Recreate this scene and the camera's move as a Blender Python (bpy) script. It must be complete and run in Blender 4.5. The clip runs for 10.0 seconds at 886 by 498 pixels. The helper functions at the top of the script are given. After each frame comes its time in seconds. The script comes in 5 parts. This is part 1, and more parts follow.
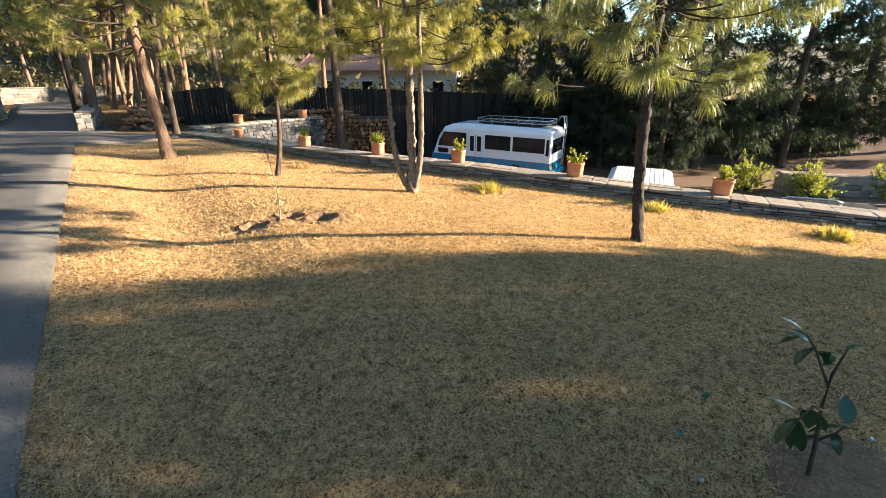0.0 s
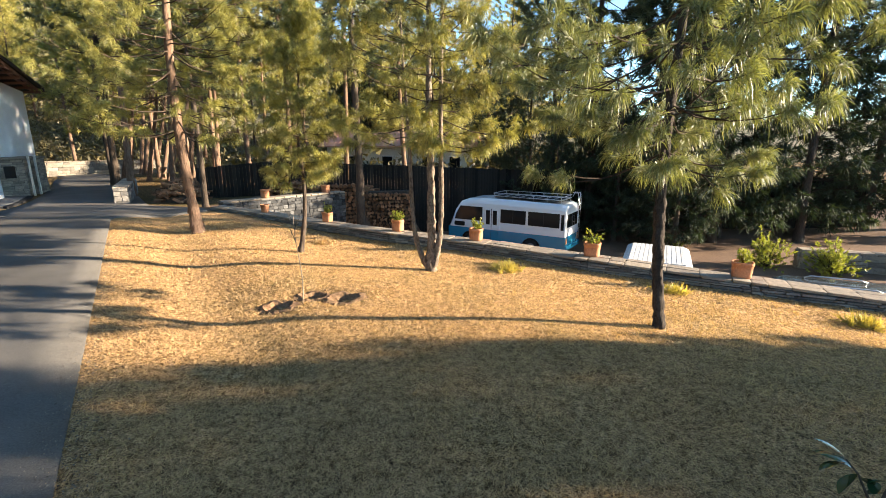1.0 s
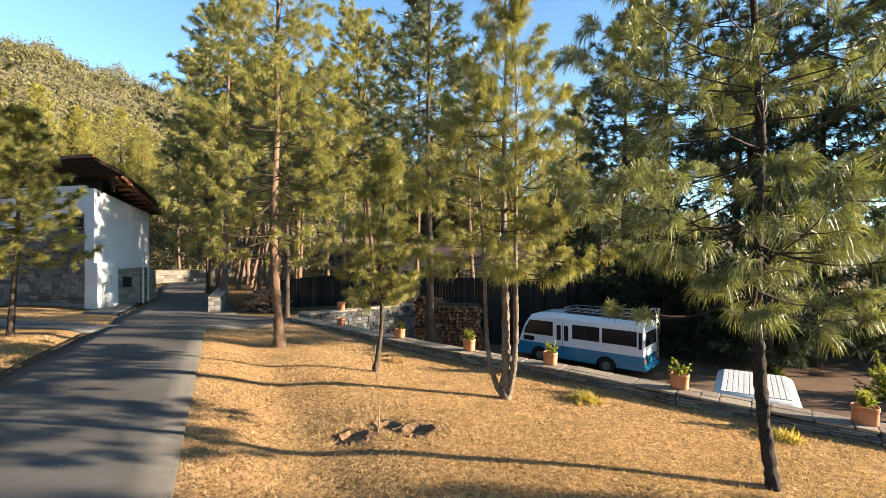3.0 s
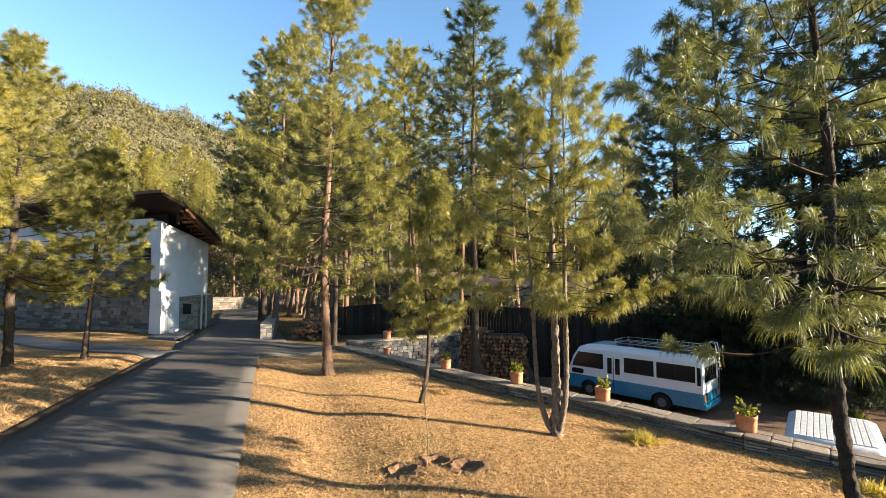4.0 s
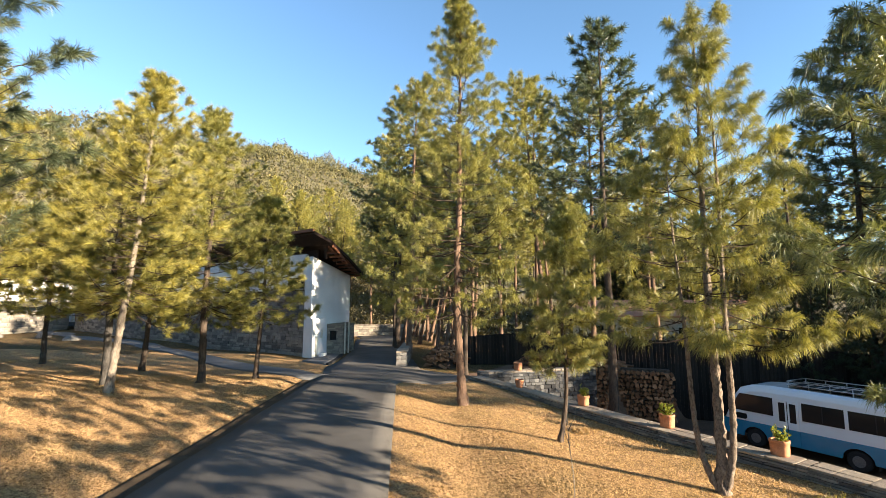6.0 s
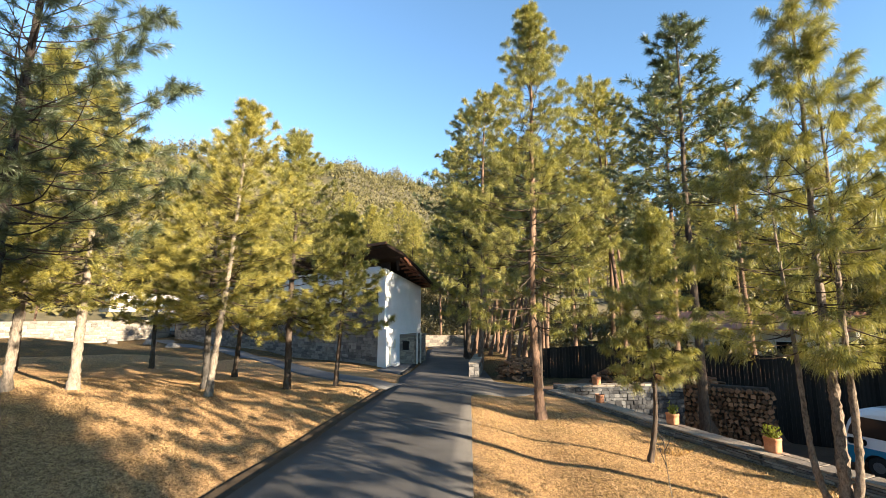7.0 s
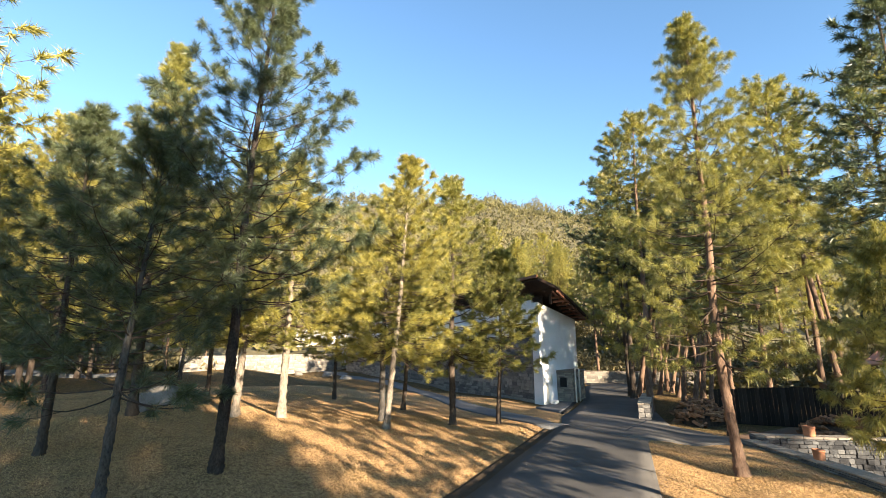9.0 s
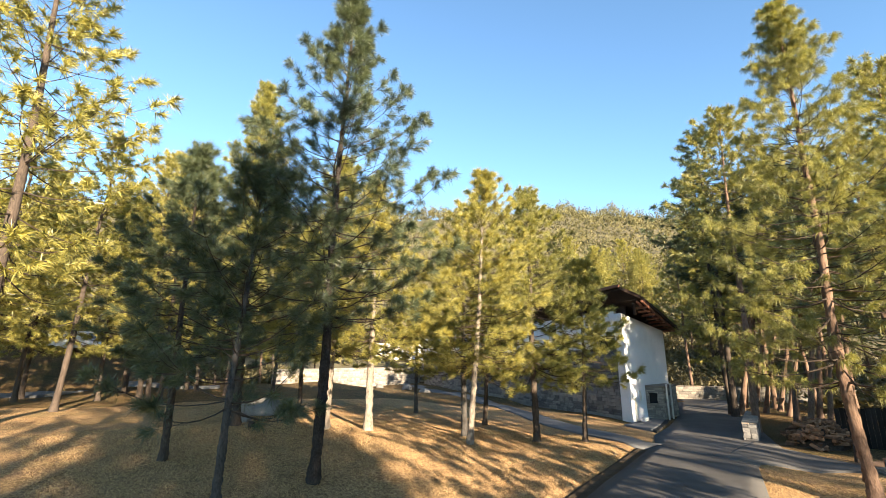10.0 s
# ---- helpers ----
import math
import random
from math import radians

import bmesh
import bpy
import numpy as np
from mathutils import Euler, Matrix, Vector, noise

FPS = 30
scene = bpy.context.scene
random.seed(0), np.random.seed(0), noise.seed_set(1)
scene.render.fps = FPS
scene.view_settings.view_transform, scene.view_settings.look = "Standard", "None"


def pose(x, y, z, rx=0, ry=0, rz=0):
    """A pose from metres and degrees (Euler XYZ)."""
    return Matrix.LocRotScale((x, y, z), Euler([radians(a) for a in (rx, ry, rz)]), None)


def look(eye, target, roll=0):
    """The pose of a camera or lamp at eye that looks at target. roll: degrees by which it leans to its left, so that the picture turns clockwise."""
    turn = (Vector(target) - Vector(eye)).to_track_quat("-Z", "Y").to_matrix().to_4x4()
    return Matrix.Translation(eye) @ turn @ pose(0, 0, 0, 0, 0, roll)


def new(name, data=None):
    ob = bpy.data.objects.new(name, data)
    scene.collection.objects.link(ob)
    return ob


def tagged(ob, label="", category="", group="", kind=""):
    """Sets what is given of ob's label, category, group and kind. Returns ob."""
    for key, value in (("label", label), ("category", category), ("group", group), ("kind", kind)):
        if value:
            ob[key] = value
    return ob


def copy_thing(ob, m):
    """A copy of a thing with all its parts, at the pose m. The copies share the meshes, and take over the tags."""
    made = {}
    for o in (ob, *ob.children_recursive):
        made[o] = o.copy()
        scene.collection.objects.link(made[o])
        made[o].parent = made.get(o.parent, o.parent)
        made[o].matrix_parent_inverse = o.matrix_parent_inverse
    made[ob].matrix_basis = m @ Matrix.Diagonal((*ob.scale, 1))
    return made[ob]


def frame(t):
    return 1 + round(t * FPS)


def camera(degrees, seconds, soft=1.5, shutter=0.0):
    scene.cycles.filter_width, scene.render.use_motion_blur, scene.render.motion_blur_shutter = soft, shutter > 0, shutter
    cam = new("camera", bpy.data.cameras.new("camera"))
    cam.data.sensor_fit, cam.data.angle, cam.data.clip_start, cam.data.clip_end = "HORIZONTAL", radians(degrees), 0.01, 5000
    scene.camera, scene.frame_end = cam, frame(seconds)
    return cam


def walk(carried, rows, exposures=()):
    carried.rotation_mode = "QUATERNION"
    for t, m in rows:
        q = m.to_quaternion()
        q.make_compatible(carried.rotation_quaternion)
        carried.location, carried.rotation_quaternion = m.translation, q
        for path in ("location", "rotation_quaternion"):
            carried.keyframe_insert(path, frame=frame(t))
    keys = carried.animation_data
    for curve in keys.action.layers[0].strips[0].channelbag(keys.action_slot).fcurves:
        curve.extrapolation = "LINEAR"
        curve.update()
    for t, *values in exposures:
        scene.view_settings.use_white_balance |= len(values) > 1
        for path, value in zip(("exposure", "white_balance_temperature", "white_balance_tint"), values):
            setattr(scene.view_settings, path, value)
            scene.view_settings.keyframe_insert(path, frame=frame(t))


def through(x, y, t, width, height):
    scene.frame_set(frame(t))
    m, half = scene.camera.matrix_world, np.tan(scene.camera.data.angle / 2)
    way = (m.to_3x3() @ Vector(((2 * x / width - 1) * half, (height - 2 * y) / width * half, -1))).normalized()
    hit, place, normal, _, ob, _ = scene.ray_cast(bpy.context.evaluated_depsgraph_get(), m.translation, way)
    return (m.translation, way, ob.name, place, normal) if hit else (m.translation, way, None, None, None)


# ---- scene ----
cam = camera(88.1, 10.0, soft=0.75)
# seconds, eye x y z, pitch, roll, yaw
PATH = [
    (0.0, -0.362, 0.642, 2.143, -21.51, 0.11, 1.47),
    (0.5, -0.390, 0.638, 2.257, -17.50, 0.05, 2.32),
    (1.0, -0.441, 0.619, 2.398, -13.15, -0.02, 3.39),
    (1.5, -0.498, 0.566, 2.569, -8.70, -0.02, 4.96),
    (2.0, -0.542, 0.531, 2.679, -5.27, 0.00, 6.72),
    (2.5, -0.584, 0.506, 2.759, -2.37, 0.07, 9.08),
    (4.0, -0.696, 0.421, 2.873, 3.45, -0.02, 16.84),
    (4.5, -0.736, 0.366, 2.920, 4.81, 0.01, 20.34),
    (5.0, -0.784, 0.314, 2.955, 5.56, 0.08, 23.92),
    (6.5, -0.951, 0.256, 2.972, 7.54, -0.10, 36.46),
    (7.0, -1.052, 0.140, 2.976, 8.21, -0.15, 40.56),
    (7.5, -1.116, 0.026, 3.007, 8.89, -0.15, 45.13),
    (8.0, -1.183, -0.102, 3.038, 9.77, -0.12, 49.59),
    (8.5, -1.222, -0.204, 3.060, 10.93, -0.07, 53.86),
    (9.0, -1.254, -0.300, 3.123, 12.17, 0.04, 58.53),
    (9.5, -1.284, -0.403, 3.161, 13.02, 0.10, 62.80),
    (10.0, -1.291, -0.481, 3.188, 13.69, 0.14, 67.72),
]

walk(cam, [(t, pose(x, y, z, 90 + p, r, w)) for t, x, y, z, p, r, w in PATH],
     [(0.0, 2.72), (1.0, 2.52), (2.5, 2.28), (4.5, 2.16), (7.0, 2.24), (10.0, 2.3)])

# ---------------------------------------------------------------- light
SUN_AZ, SUN_EL = radians(3.0), radians(13.8)      # from +x towards +y; height
world = bpy.data.worlds.new("world")
scene.world = world
world.use_nodes = True
wn = world.node_tree
sky = wn.nodes.new("ShaderNodeTexSky")
sky.sky_type = "NISHITA"
sky.sun_disc = False
sky.sun_elevation = SUN_EL
sky.sun_rotation = radians(90) - SUN_AZ
sky.altitude = 2300
sky.air_density, sky.dust_density, sky.ozone_density = 1.0, 0.2, 0.3
clear = wn.nodes.new("ShaderNodeMix")        # a clear, deep mountain blue
clear.data_type, clear.blend_type = "RGBA", "MULTIPLY"
clear.inputs[0].default_value = 1.0
clear.inputs[7].default_value = (0.77, 1.0, 1.12, 1)
wn.links.new(sky.outputs["Color"], clear.inputs[6])
wn.links.new(clear.outputs[2], wn.nodes["Background"].inputs["Color"])
wn.nodes["Background"].inputs["Strength"].default_value = 0.084
sun = new("sun", bpy.data.lights.new("sun", "SUN"))
sun.data.energy = 5.0
sun.data.angle = radians(0.53)
sun.data.color = (1.0, 0.835, 0.63)
sun.matrix_world = look((math.cos(SUN_AZ) * 60, math.sin(SUN_AZ) * 60, 60 * math.tan(SUN_EL)), (0, 0, 0))


# ---------------------------------------------------------------- materials
def material(name):
    m = bpy.data.materials.new(name)
    m.use_nodes = True
    nt = m.node_tree
    return m, nt, nt.nodes["Principled BSDF"]


def noise_node(nt, scale, detail=4.0, rough=0.6, stretch=None):
    co = nt.nodes.new("ShaderNodeTexCoord")
    n = nt.nodes.new("ShaderNodeTexNoise")
    n.inputs["Scale"].default_value, n.inputs["Detail"].default_value, n.inputs["Roughness"].default_value = scale, detail, rough
    if stretch:
        mp = nt.nodes.new("ShaderNodeMapping")
        mp.inputs["Scale"].default_value = stretch
        nt.links.new(co.outputs["Object"], mp.inputs["Vector"])
        nt.links.new(mp.outputs["Vector"], n.inputs["Vector"])
    else:
        nt.links.new(co.outputs["Object"], n.inputs["Vector"])
    return n.outputs["Fac"]


def ramp(nt, fac, stops):
    r = nt.nodes.new("ShaderNodeValToRGB")
    while len(r.color_ramp.elements) < len(stops):
        r.color_ramp.elements.new(0.5)
    for e, (p, c) in zip(r.color_ramp.elements, stops):
        e.position, e.color = p, (*c, 1)
    nt.links.new(fac, r.inputs["Fac"])
    return r.outputs["Color"]


def mix(nt, fac, a, b, mode="MIX"):
    m = nt.nodes.new("ShaderNodeMix")
    m.data_type, m.blend_type = "RGBA", mode
    for sock, v in ((m.inputs[0], fac), (m.inputs[6], a), (m.inputs[7], b)):
        if isinstance(v, (int, float)):
            sock.default_value = v
        elif isinstance(v, tuple):
            sock.default_value = (*v, 1)
        else:
            nt.links.new(v, sock)
    return m.outputs[2]


def bump(nt, bsdf, fac, strength, distance):
    b = nt.nodes.new("ShaderNodeBump")
    b.inputs["Strength"].default_value, b.inputs["Distance"].default_value = strength, distance
    nt.links.new(fac, b.inputs["Height"])
    nt.links.new(b.outputs["Normal"], bsdf.inputs["Normal"])


def surface(name, dark, light, scale=3.0, fine=40.0, rough=0.8, relief=0.01, metal=0.0, spread=0.0, stretch=None):
    """Colour drifting between two tones at two scales, with grain; spread: how much single pieces differ."""
    m, nt, b = material(name)
    broad = ramp(nt, noise_node(nt, scale, 3, 0.6, stretch), [(0.35, dark), (0.65, light)])
    f = noise_node(nt, fine, 4, 0.65, stretch)
    col = mix(nt, 0.55, broad, ramp(nt, f, [(0.3, tuple(0.55 * v for v in dark)), (0.7, tuple(min(0.95, 1.25 * v) for v in light))]))
    if spread:
        info = nt.nodes.new("ShaderNodeObjectInfo")
        isl = nt.nodes.new("ShaderNodeNewGeometry")
        add = nt.nodes.new("ShaderNodeMath")
        add.operation = "ADD"
        nt.links.new(info.outputs["Random"], add.inputs[0])
        nt.links.new(isl.outputs["Random Per Island"], add.inputs[1])
        fr = nt.nodes.new("ShaderNodeMath")
        fr.operation = "FRACT"
        nt.links.new(add.outputs[0], fr.inputs[0])
        lo, hi = 1 - spread, 1 + spread
        col = mix(nt, 1.0, col, ramp(nt, fr.outputs[0], [(0, (lo, lo, lo * 1.03)), (1, (hi, hi * 0.98, hi * 0.94))]), "MULTIPLY")
    nt.links.new(col, b.inputs["Base Color"])
    b.inputs["Roughness"].default_value, b.inputs["Metallic"].default_value = rough, metal
    b.inputs["Specular IOR Level"].default_value = 0.5 if rough < 0.78 else 0.15
    if relief:
        bump(nt, b, f, 0.6, relief)
    return m


def leafy(name, dark, light, through=0.35, rough=0.45, broad=0.6, low=0.5, high=1.5):
    """Needles and leaves: tone drifts from clump to clump, each blade differs, light passes through."""
    m, nt, b = material(name)
    g = nt.nodes.new("ShaderNodeNewGeometry")
    c1 = ramp(nt, noise_node(nt, broad, 2, 0.5), [(0.35, dark), (0.65, light)])
    c2 = ramp(nt, g.outputs["Random Per Island"], [(0, tuple(low * v for v in dark)), (1, tuple(high * v for v in light))])
    col = mix(nt, 0.5, c1, c2)
    nt.links.new(col, b.inputs["Base Color"])
    b.inputs["Roughness"].default_value = rough
    tr = nt.nodes.new("ShaderNodeBsdfTranslucent")
    nt.links.new(mix(nt, 1.0, col, (1.5, 1.45, 0.7), "MULTIPLY"), tr.inputs["Color"])
    mx = nt.nodes.new("ShaderNodeMixShader")
    mx.inputs[0].default_value = through
    nt.links.new(b.outputs[0], mx.inputs[1])
    nt.links.new(tr.outputs[0], mx.inputs[2])
    nt.links.new(mx.outputs[0], nt.nodes["Material Output"].inputs["Surface"])
    return m


def lawn_material(name, straw, gold, green, bare):
    m, nt, b = material(name)
    big = noise_node(nt, 0.45, 4, 0.6)
    mid = noise_node(nt, 2.6, 5, 0.7)
    blades = noise_node(nt, 55.0, 5, 0.8)
    col = ramp(nt, mid, [(0.3, straw), (0.7, gold)])
    col = mix(nt, ramp(nt, big, [(0.48, (0, 0, 0)), (0.66, (0.5, 0.5, 0.5))]), col, green)
    col = mix(nt, ramp(nt, noise_node(nt, 1.1, 4, 0.65), [(0.58, (0, 0, 0)), (0.74, (0.7, 0.7, 0.7))]), col, bare)
    # shade in the gaps between blades and tufts, multiplied into the colour
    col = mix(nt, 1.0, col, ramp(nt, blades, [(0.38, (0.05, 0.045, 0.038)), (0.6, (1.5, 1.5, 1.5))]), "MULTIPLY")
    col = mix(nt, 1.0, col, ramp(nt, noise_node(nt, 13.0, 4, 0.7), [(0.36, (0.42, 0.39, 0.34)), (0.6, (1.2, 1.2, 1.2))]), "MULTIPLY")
    nt.links.new(col, b.inputs["Base Color"])
    b.inputs["Roughness"].default_value, b.inputs["Specular IOR Level"].default_value = 0.95, 0.08
    bump(nt, b, blades, 1.0, 0.03)
    return m


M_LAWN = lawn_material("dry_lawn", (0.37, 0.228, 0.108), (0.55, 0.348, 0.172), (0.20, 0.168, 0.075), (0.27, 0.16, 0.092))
M_FOREST = lawn_material("needle_litter", (0.13, 0.085, 0.04), (0.20, 0.13, 0.06), (0.07, 0.075, 0.025), (0.08, 0.055, 0.03))
M_YARD = surface("yard_gravel", (0.10, 0.062, 0.042), (0.20, 0.125, 0.08), 0.6, 30, 0.95, 0.02)
M_SOIL = surface("dug_soil", (0.095, 0.055, 0.032), (0.22, 0.135, 0.077), 9, 45, 0.95, 0.03)
M_GUTTER = surface("dark_gutter_strip", (0.045, 0.032, 0.022), (0.11, 0.08, 0.05), 3, 45, 0.95, 0.03)
M_ASPHALT = surface("asphalt", (0.06, 0.056, 0.052), (0.135, 0.125, 0.114), 0.7, 75, 0.85, 0.012)
M_GRIT = surface("crumbled_grit", (0.06, 0.055, 0.05), (0.19, 0.17, 0.145), 20, 60, 0.9, 0.0, spread=0.5)
M_PAVING = surface("concrete_paving", (0.10, 0.10, 0.102), (0.16, 0.157, 0.152), 0.8, 50, 0.85, 0.005)
M_WHITE = surface("whitewashed_render", (0.66, 0.66, 0.65), (0.82, 0.81, 0.79), 1.2, 22, 0.9, 0.01)
M_STONE = surface("grey_stone", (0.10, 0.098, 0.098), (0.25, 0.235, 0.215), 2.5, 25, 0.9, 0.02, spread=0.45)
M_STONE_WARM = surface("warm_stone", (0.17, 0.15, 0.125), (0.33, 0.295, 0.245), 2.5, 25, 0.9, 0.02, spread=0.35)
M_STONE_BLUE = surface("dark_blue_grey_stone", (0.03, 0.033, 0.038), (0.10, 0.10, 0.10), 3, 25, 0.9, 0.02, spread=0.6)
M_MORTAR = surface("dark_mortar", (0.07, 0.065, 0.06), (0.13, 0.12, 0.11), 6, 60, 0.95, 0.01)
M_SLAB = surface("coping_slate", (0.17, 0.14, 0.11), (0.33, 0.28, 0.22), 5.0, 30, 0.8, 0.008, spread=0.25)
M_TERRA = surface("terracotta", (0.42, 0.17, 0.085), (0.56, 0.26, 0.14), 4, 50, 0.85, 0.004)
M_BARK = surface("pine_bark", (0.03, 0.024, 0.02), (0.105, 0.078, 0.058), 5, 28, 0.95, 0.05, stretch=(1, 1, 0.25))
M_BARK_BLACK = surface("blackened_flaky_bark", (0.014, 0.012, 0.010), (0.07, 0.055, 0.045), 14, 40, 0.95, 0.05, stretch=(1, 1, 0.5))
M_BARK_PALE = surface("pale_lichened_bark", (0.10, 0.08, 0.062), (0.32, 0.265, 0.205), 9, 32, 0.95, 0.05, stretch=(1, 1, 0.35))
M_BARK_MOTTLED = surface("mottled_pine_bark", (0.055, 0.042, 0.033), (0.26, 0.205, 0.155), 16, 42, 0.95, 0.05, stretch=(1, 1, 0.5))
M_BARK_RED = surface("reddish_pine_bark", (0.08, 0.05, 0.034), (0.22, 0.14, 0.095), 4, 22, 0.95, 0.05, stretch=(1, 1, 0.25))
M_BARK_GREY = surface("lichened_pine_bark", (0.026, 0.023, 0.02), (0.10, 0.09, 0.078), 14, 40, 0.95, 0.04, stretch=(1, 1, 0.4))
M_TWIG = surface("twig_bark", (0.028, 0.021, 0.016), (0.07, 0.05, 0.036), 6, 40, 0.9, 0.0)
# needle tones span shaded to sunlit clumps, so light is partly in the colour
M_NEEDLE = leafy("pine_needles", (0.034, 0.05, 0.014), (0.36, 0.33, 0.09), 0.30, 0.42, 4.5, 0.6, 1.4)
M_NEEDLE_WOOD = leafy("forest_pine_needles", (0.036, 0.048, 0.014), (0.37, 0.33, 0.09), 0.30, 0.42, 2.6, 0.6, 1.4)
M_NEEDLE_MID = leafy("green_pine_needles", (0.026, 0.042, 0.016), (0.235, 0.245, 0.09), 0.30, 0.42, 4.5, 0.6, 1.4)
# golden tone carries the sun on the bank and slope pines
M_NEEDLE_GOLD_SUN = leafy("golden_sunlit_needles", (0.045, 0.055, 0.014), (0.44, 0.385, 0.10), 0.33, 0.36, 3.2, 0.6, 1.4)
# darkened tone carries the shade on the bluish pines
M_NEEDLE_BLUE_SHADE = leafy("bluish_shaded_needles", (0.02, 0.034, 0.018), (0.12, 0.14, 0.066), 0.24, 0.36, 3.5, 0.35, 1.5)
# near-black: shade of the pines behind the bus put into their colour
M_NEEDLE_SHADE_DARK = leafy("shade_dark_pine_needles", (0.012, 0.022, 0.011), (0.034, 0.05, 0.022), 0.2, 0.8)
M_BRUSH = leafy("brown_green_brush", (0.045, 0.042, 0.018), (0.13, 0.105, 0.042), 0.2, 0.6, 0.25)
M_LEAF_LIME = leafy("lime_leaves", (0.12, 0.15, 0.025), (0.29, 0.30, 0.05), 0.4)
M_LEAF_DARK = leafy("glossy_dark_leaves", (0.015, 0.04, 0.018), (0.03, 0.07, 0.03), 0.1, 0.18)
M_TUSSOCK = leafy("yellowed_leaves", (0.20, 0.17, 0.04), (0.42, 0.33, 0.09), 0.4)
M_STRAW = leafy("straw_blades", (0.24, 0.155, 0.075), (0.47, 0.31, 0.15), 0.25, 0.7, 4.0, 0.12, 1.9)
M_ROOF = surface("dark_roof_boards", (0.02, 0.013, 0.01), (0.05, 0.03, 0.02), 3, 30, 0.8, 0.01)
M_RAFTER = surface("red_brown_timber", (0.12, 0.045, 0.022), (0.22, 0.085, 0.04), 4, 30, 0.7, 0.006)
M_REDROOF = surface("faded_red_roof", (0.34, 0.15, 0.10), (0.48, 0.26, 0.19), 1.2, 25, 0.7, 0.01)
M_CREAM = surface("cream_plaster", (0.60, 0.56, 0.48), (0.74, 0.70, 0.62), 1, 20, 0.9, 0.005)
M_FENCE = surface("black_fence_board", (0.012, 0.011, 0.010), (0.03, 0.026, 0.022), 2, 20, 0.9, 0.01, spread=0.4)
M_LOG = surface("split_firewood", (0.13, 0.065, 0.036), (0.33, 0.175, 0.095), 6, 40, 0.9, 0.01, spread=0.6)
M_BOULDER = surface("boulder_stone", (0.11, 0.10, 0.09), (0.26, 0.24, 0.21), 2, 22, 0.9, 0.03)


def paint(name, colour, rough=0.25):
    """Vehicle paint under clear coat, faintly dusty."""
    m, nt, b = material(name)
    dust = ramp(nt, noise_node(nt, 1.6, 5, 0.6), [(0.4, tuple(0.96 * v for v in colour)), (0.75, tuple(0.9 * v + 0.02 for v in colour))])
    nt.links.new(dust, b.inputs["Base Color"])
    b.inputs["Roughness"].default_value = rough
    b.inputs["Coat Weight"].default_value = 0.5
    return m


M_BUS_WHITE = paint("white_paint", (0.76, 0.78, 0.80))
M_BUS_BLUE = paint("teal_blue_paint", (0.012, 0.20, 0.34))
M_RUBBER = surface("black_rubber", (0.015, 0.015, 0.015), (0.03, 0.03, 0.03), 4, 40, 0.8, 0.003)
M_RIM = surface("dusty_steel", (0.10, 0.10, 0.10), (0.18, 0.175, 0.17), 3, 40, 0.6, 0.0, 0.3)
M_METAL = surface("brushed_aluminium", (0.45, 0.46, 0.47), (0.62, 0.62, 0.62), 3, 40, 0.4, 0.0, 0.8)
M_VAN = surface("pale_silver_paint", (0.55, 0.55, 0.54), (0.68, 0.67, 0.65), 0.7, 12, 0.4, 0.0)
M_CAR = paint("dark_grey_paint", (0.05, 0.055, 0.06))
M_DARKGLASS, _nt, _b = material("tinted_glass")
_b.inputs["Specular IOR Level"].default_value = 0.2
_b.inputs["Base Color"].default_value = (0.012, 0.014, 0.015, 1)
_b.inputs["Roughness"].default_value = 0.06
M_DOOR = surface("orange_brown_door", (0.30, 0.10, 0.035), (0.45, 0.18, 0.06), 3, 30, 0.5, 0.004, stretch=(1, 1, 0.1))
M_HILLTREE = leafy("hillside_needles", (0.03, 0.034, 0.014), (0.16, 0.135, 0.05), 0.2, 0.8, 0.16)
M_HILL = surface("wooded_slope", (0.10, 0.09, 0.05), (0.17, 0.14, 0.08), 0.03, 0.4, 0.95, 0.0)


# ---------------------------------------------------------------- mesh helpers
def mesh_of(name, bm, mat):
    me = bpy.data.meshes.new(name)
    bm.to_mesh(me)
    bm.free()
    for m in (mat if isinstance(mat, (list, tuple)) else [mat]):
        me.materials.append(m)
    return me


def part(name, bm, mat, parent=None, label=""):
    ob = new(name, mesh_of(name, bm, mat) if isinstance(bm, bmesh.types.BMesh) else bm)
    ob.parent = parent
    if label:
        ob["label"] = label
    return ob


def thing(name, at, label, category, group="", kind=""):
    ob = new(name)
    ob.empty_display_size = 0.1
    ob.matrix_basis = at if isinstance(at, Matrix) else Matrix.Translation(at)
    return tagged(ob, label, category, group, kind)


def add_box(bm, size, m=Matrix(), bevel=0.0, mat=0):
    r = bmesh.ops.create_cube(bm, size=1.0, matrix=m @ Matrix.Diagonal((*size, 1)))
    if bevel:
        edges = list({e for v in r["verts"] for e in v.link_edges})
        bmesh.ops.bevel(bm, geom=edges, offset=bevel, segments=1, affect="EDGES")
    return bm


def box(size, m=Matrix(), bevel=0.0):
    return add_box(bmesh.new(), size, m, bevel)


def add_prism(bm, outline, z0, z1):
    """A solid between two heights over an outline in plan."""
    lo = [bm.verts.new((x, y, z0)) for x, y in outline]
    hi = [bm.verts.new((x, y, z1)) for x, y in outline]
    n = len(outline)
    for i in range(n):
        bm.faces.new((lo[i], lo[(i + 1) % n], hi[(i + 1) % n], hi[i]))
    bm.faces.new(hi)
    bm.faces.new(lo[::-1])
    bmesh.ops.recalc_face_normals(bm, faces=bm.faces)
    return bm


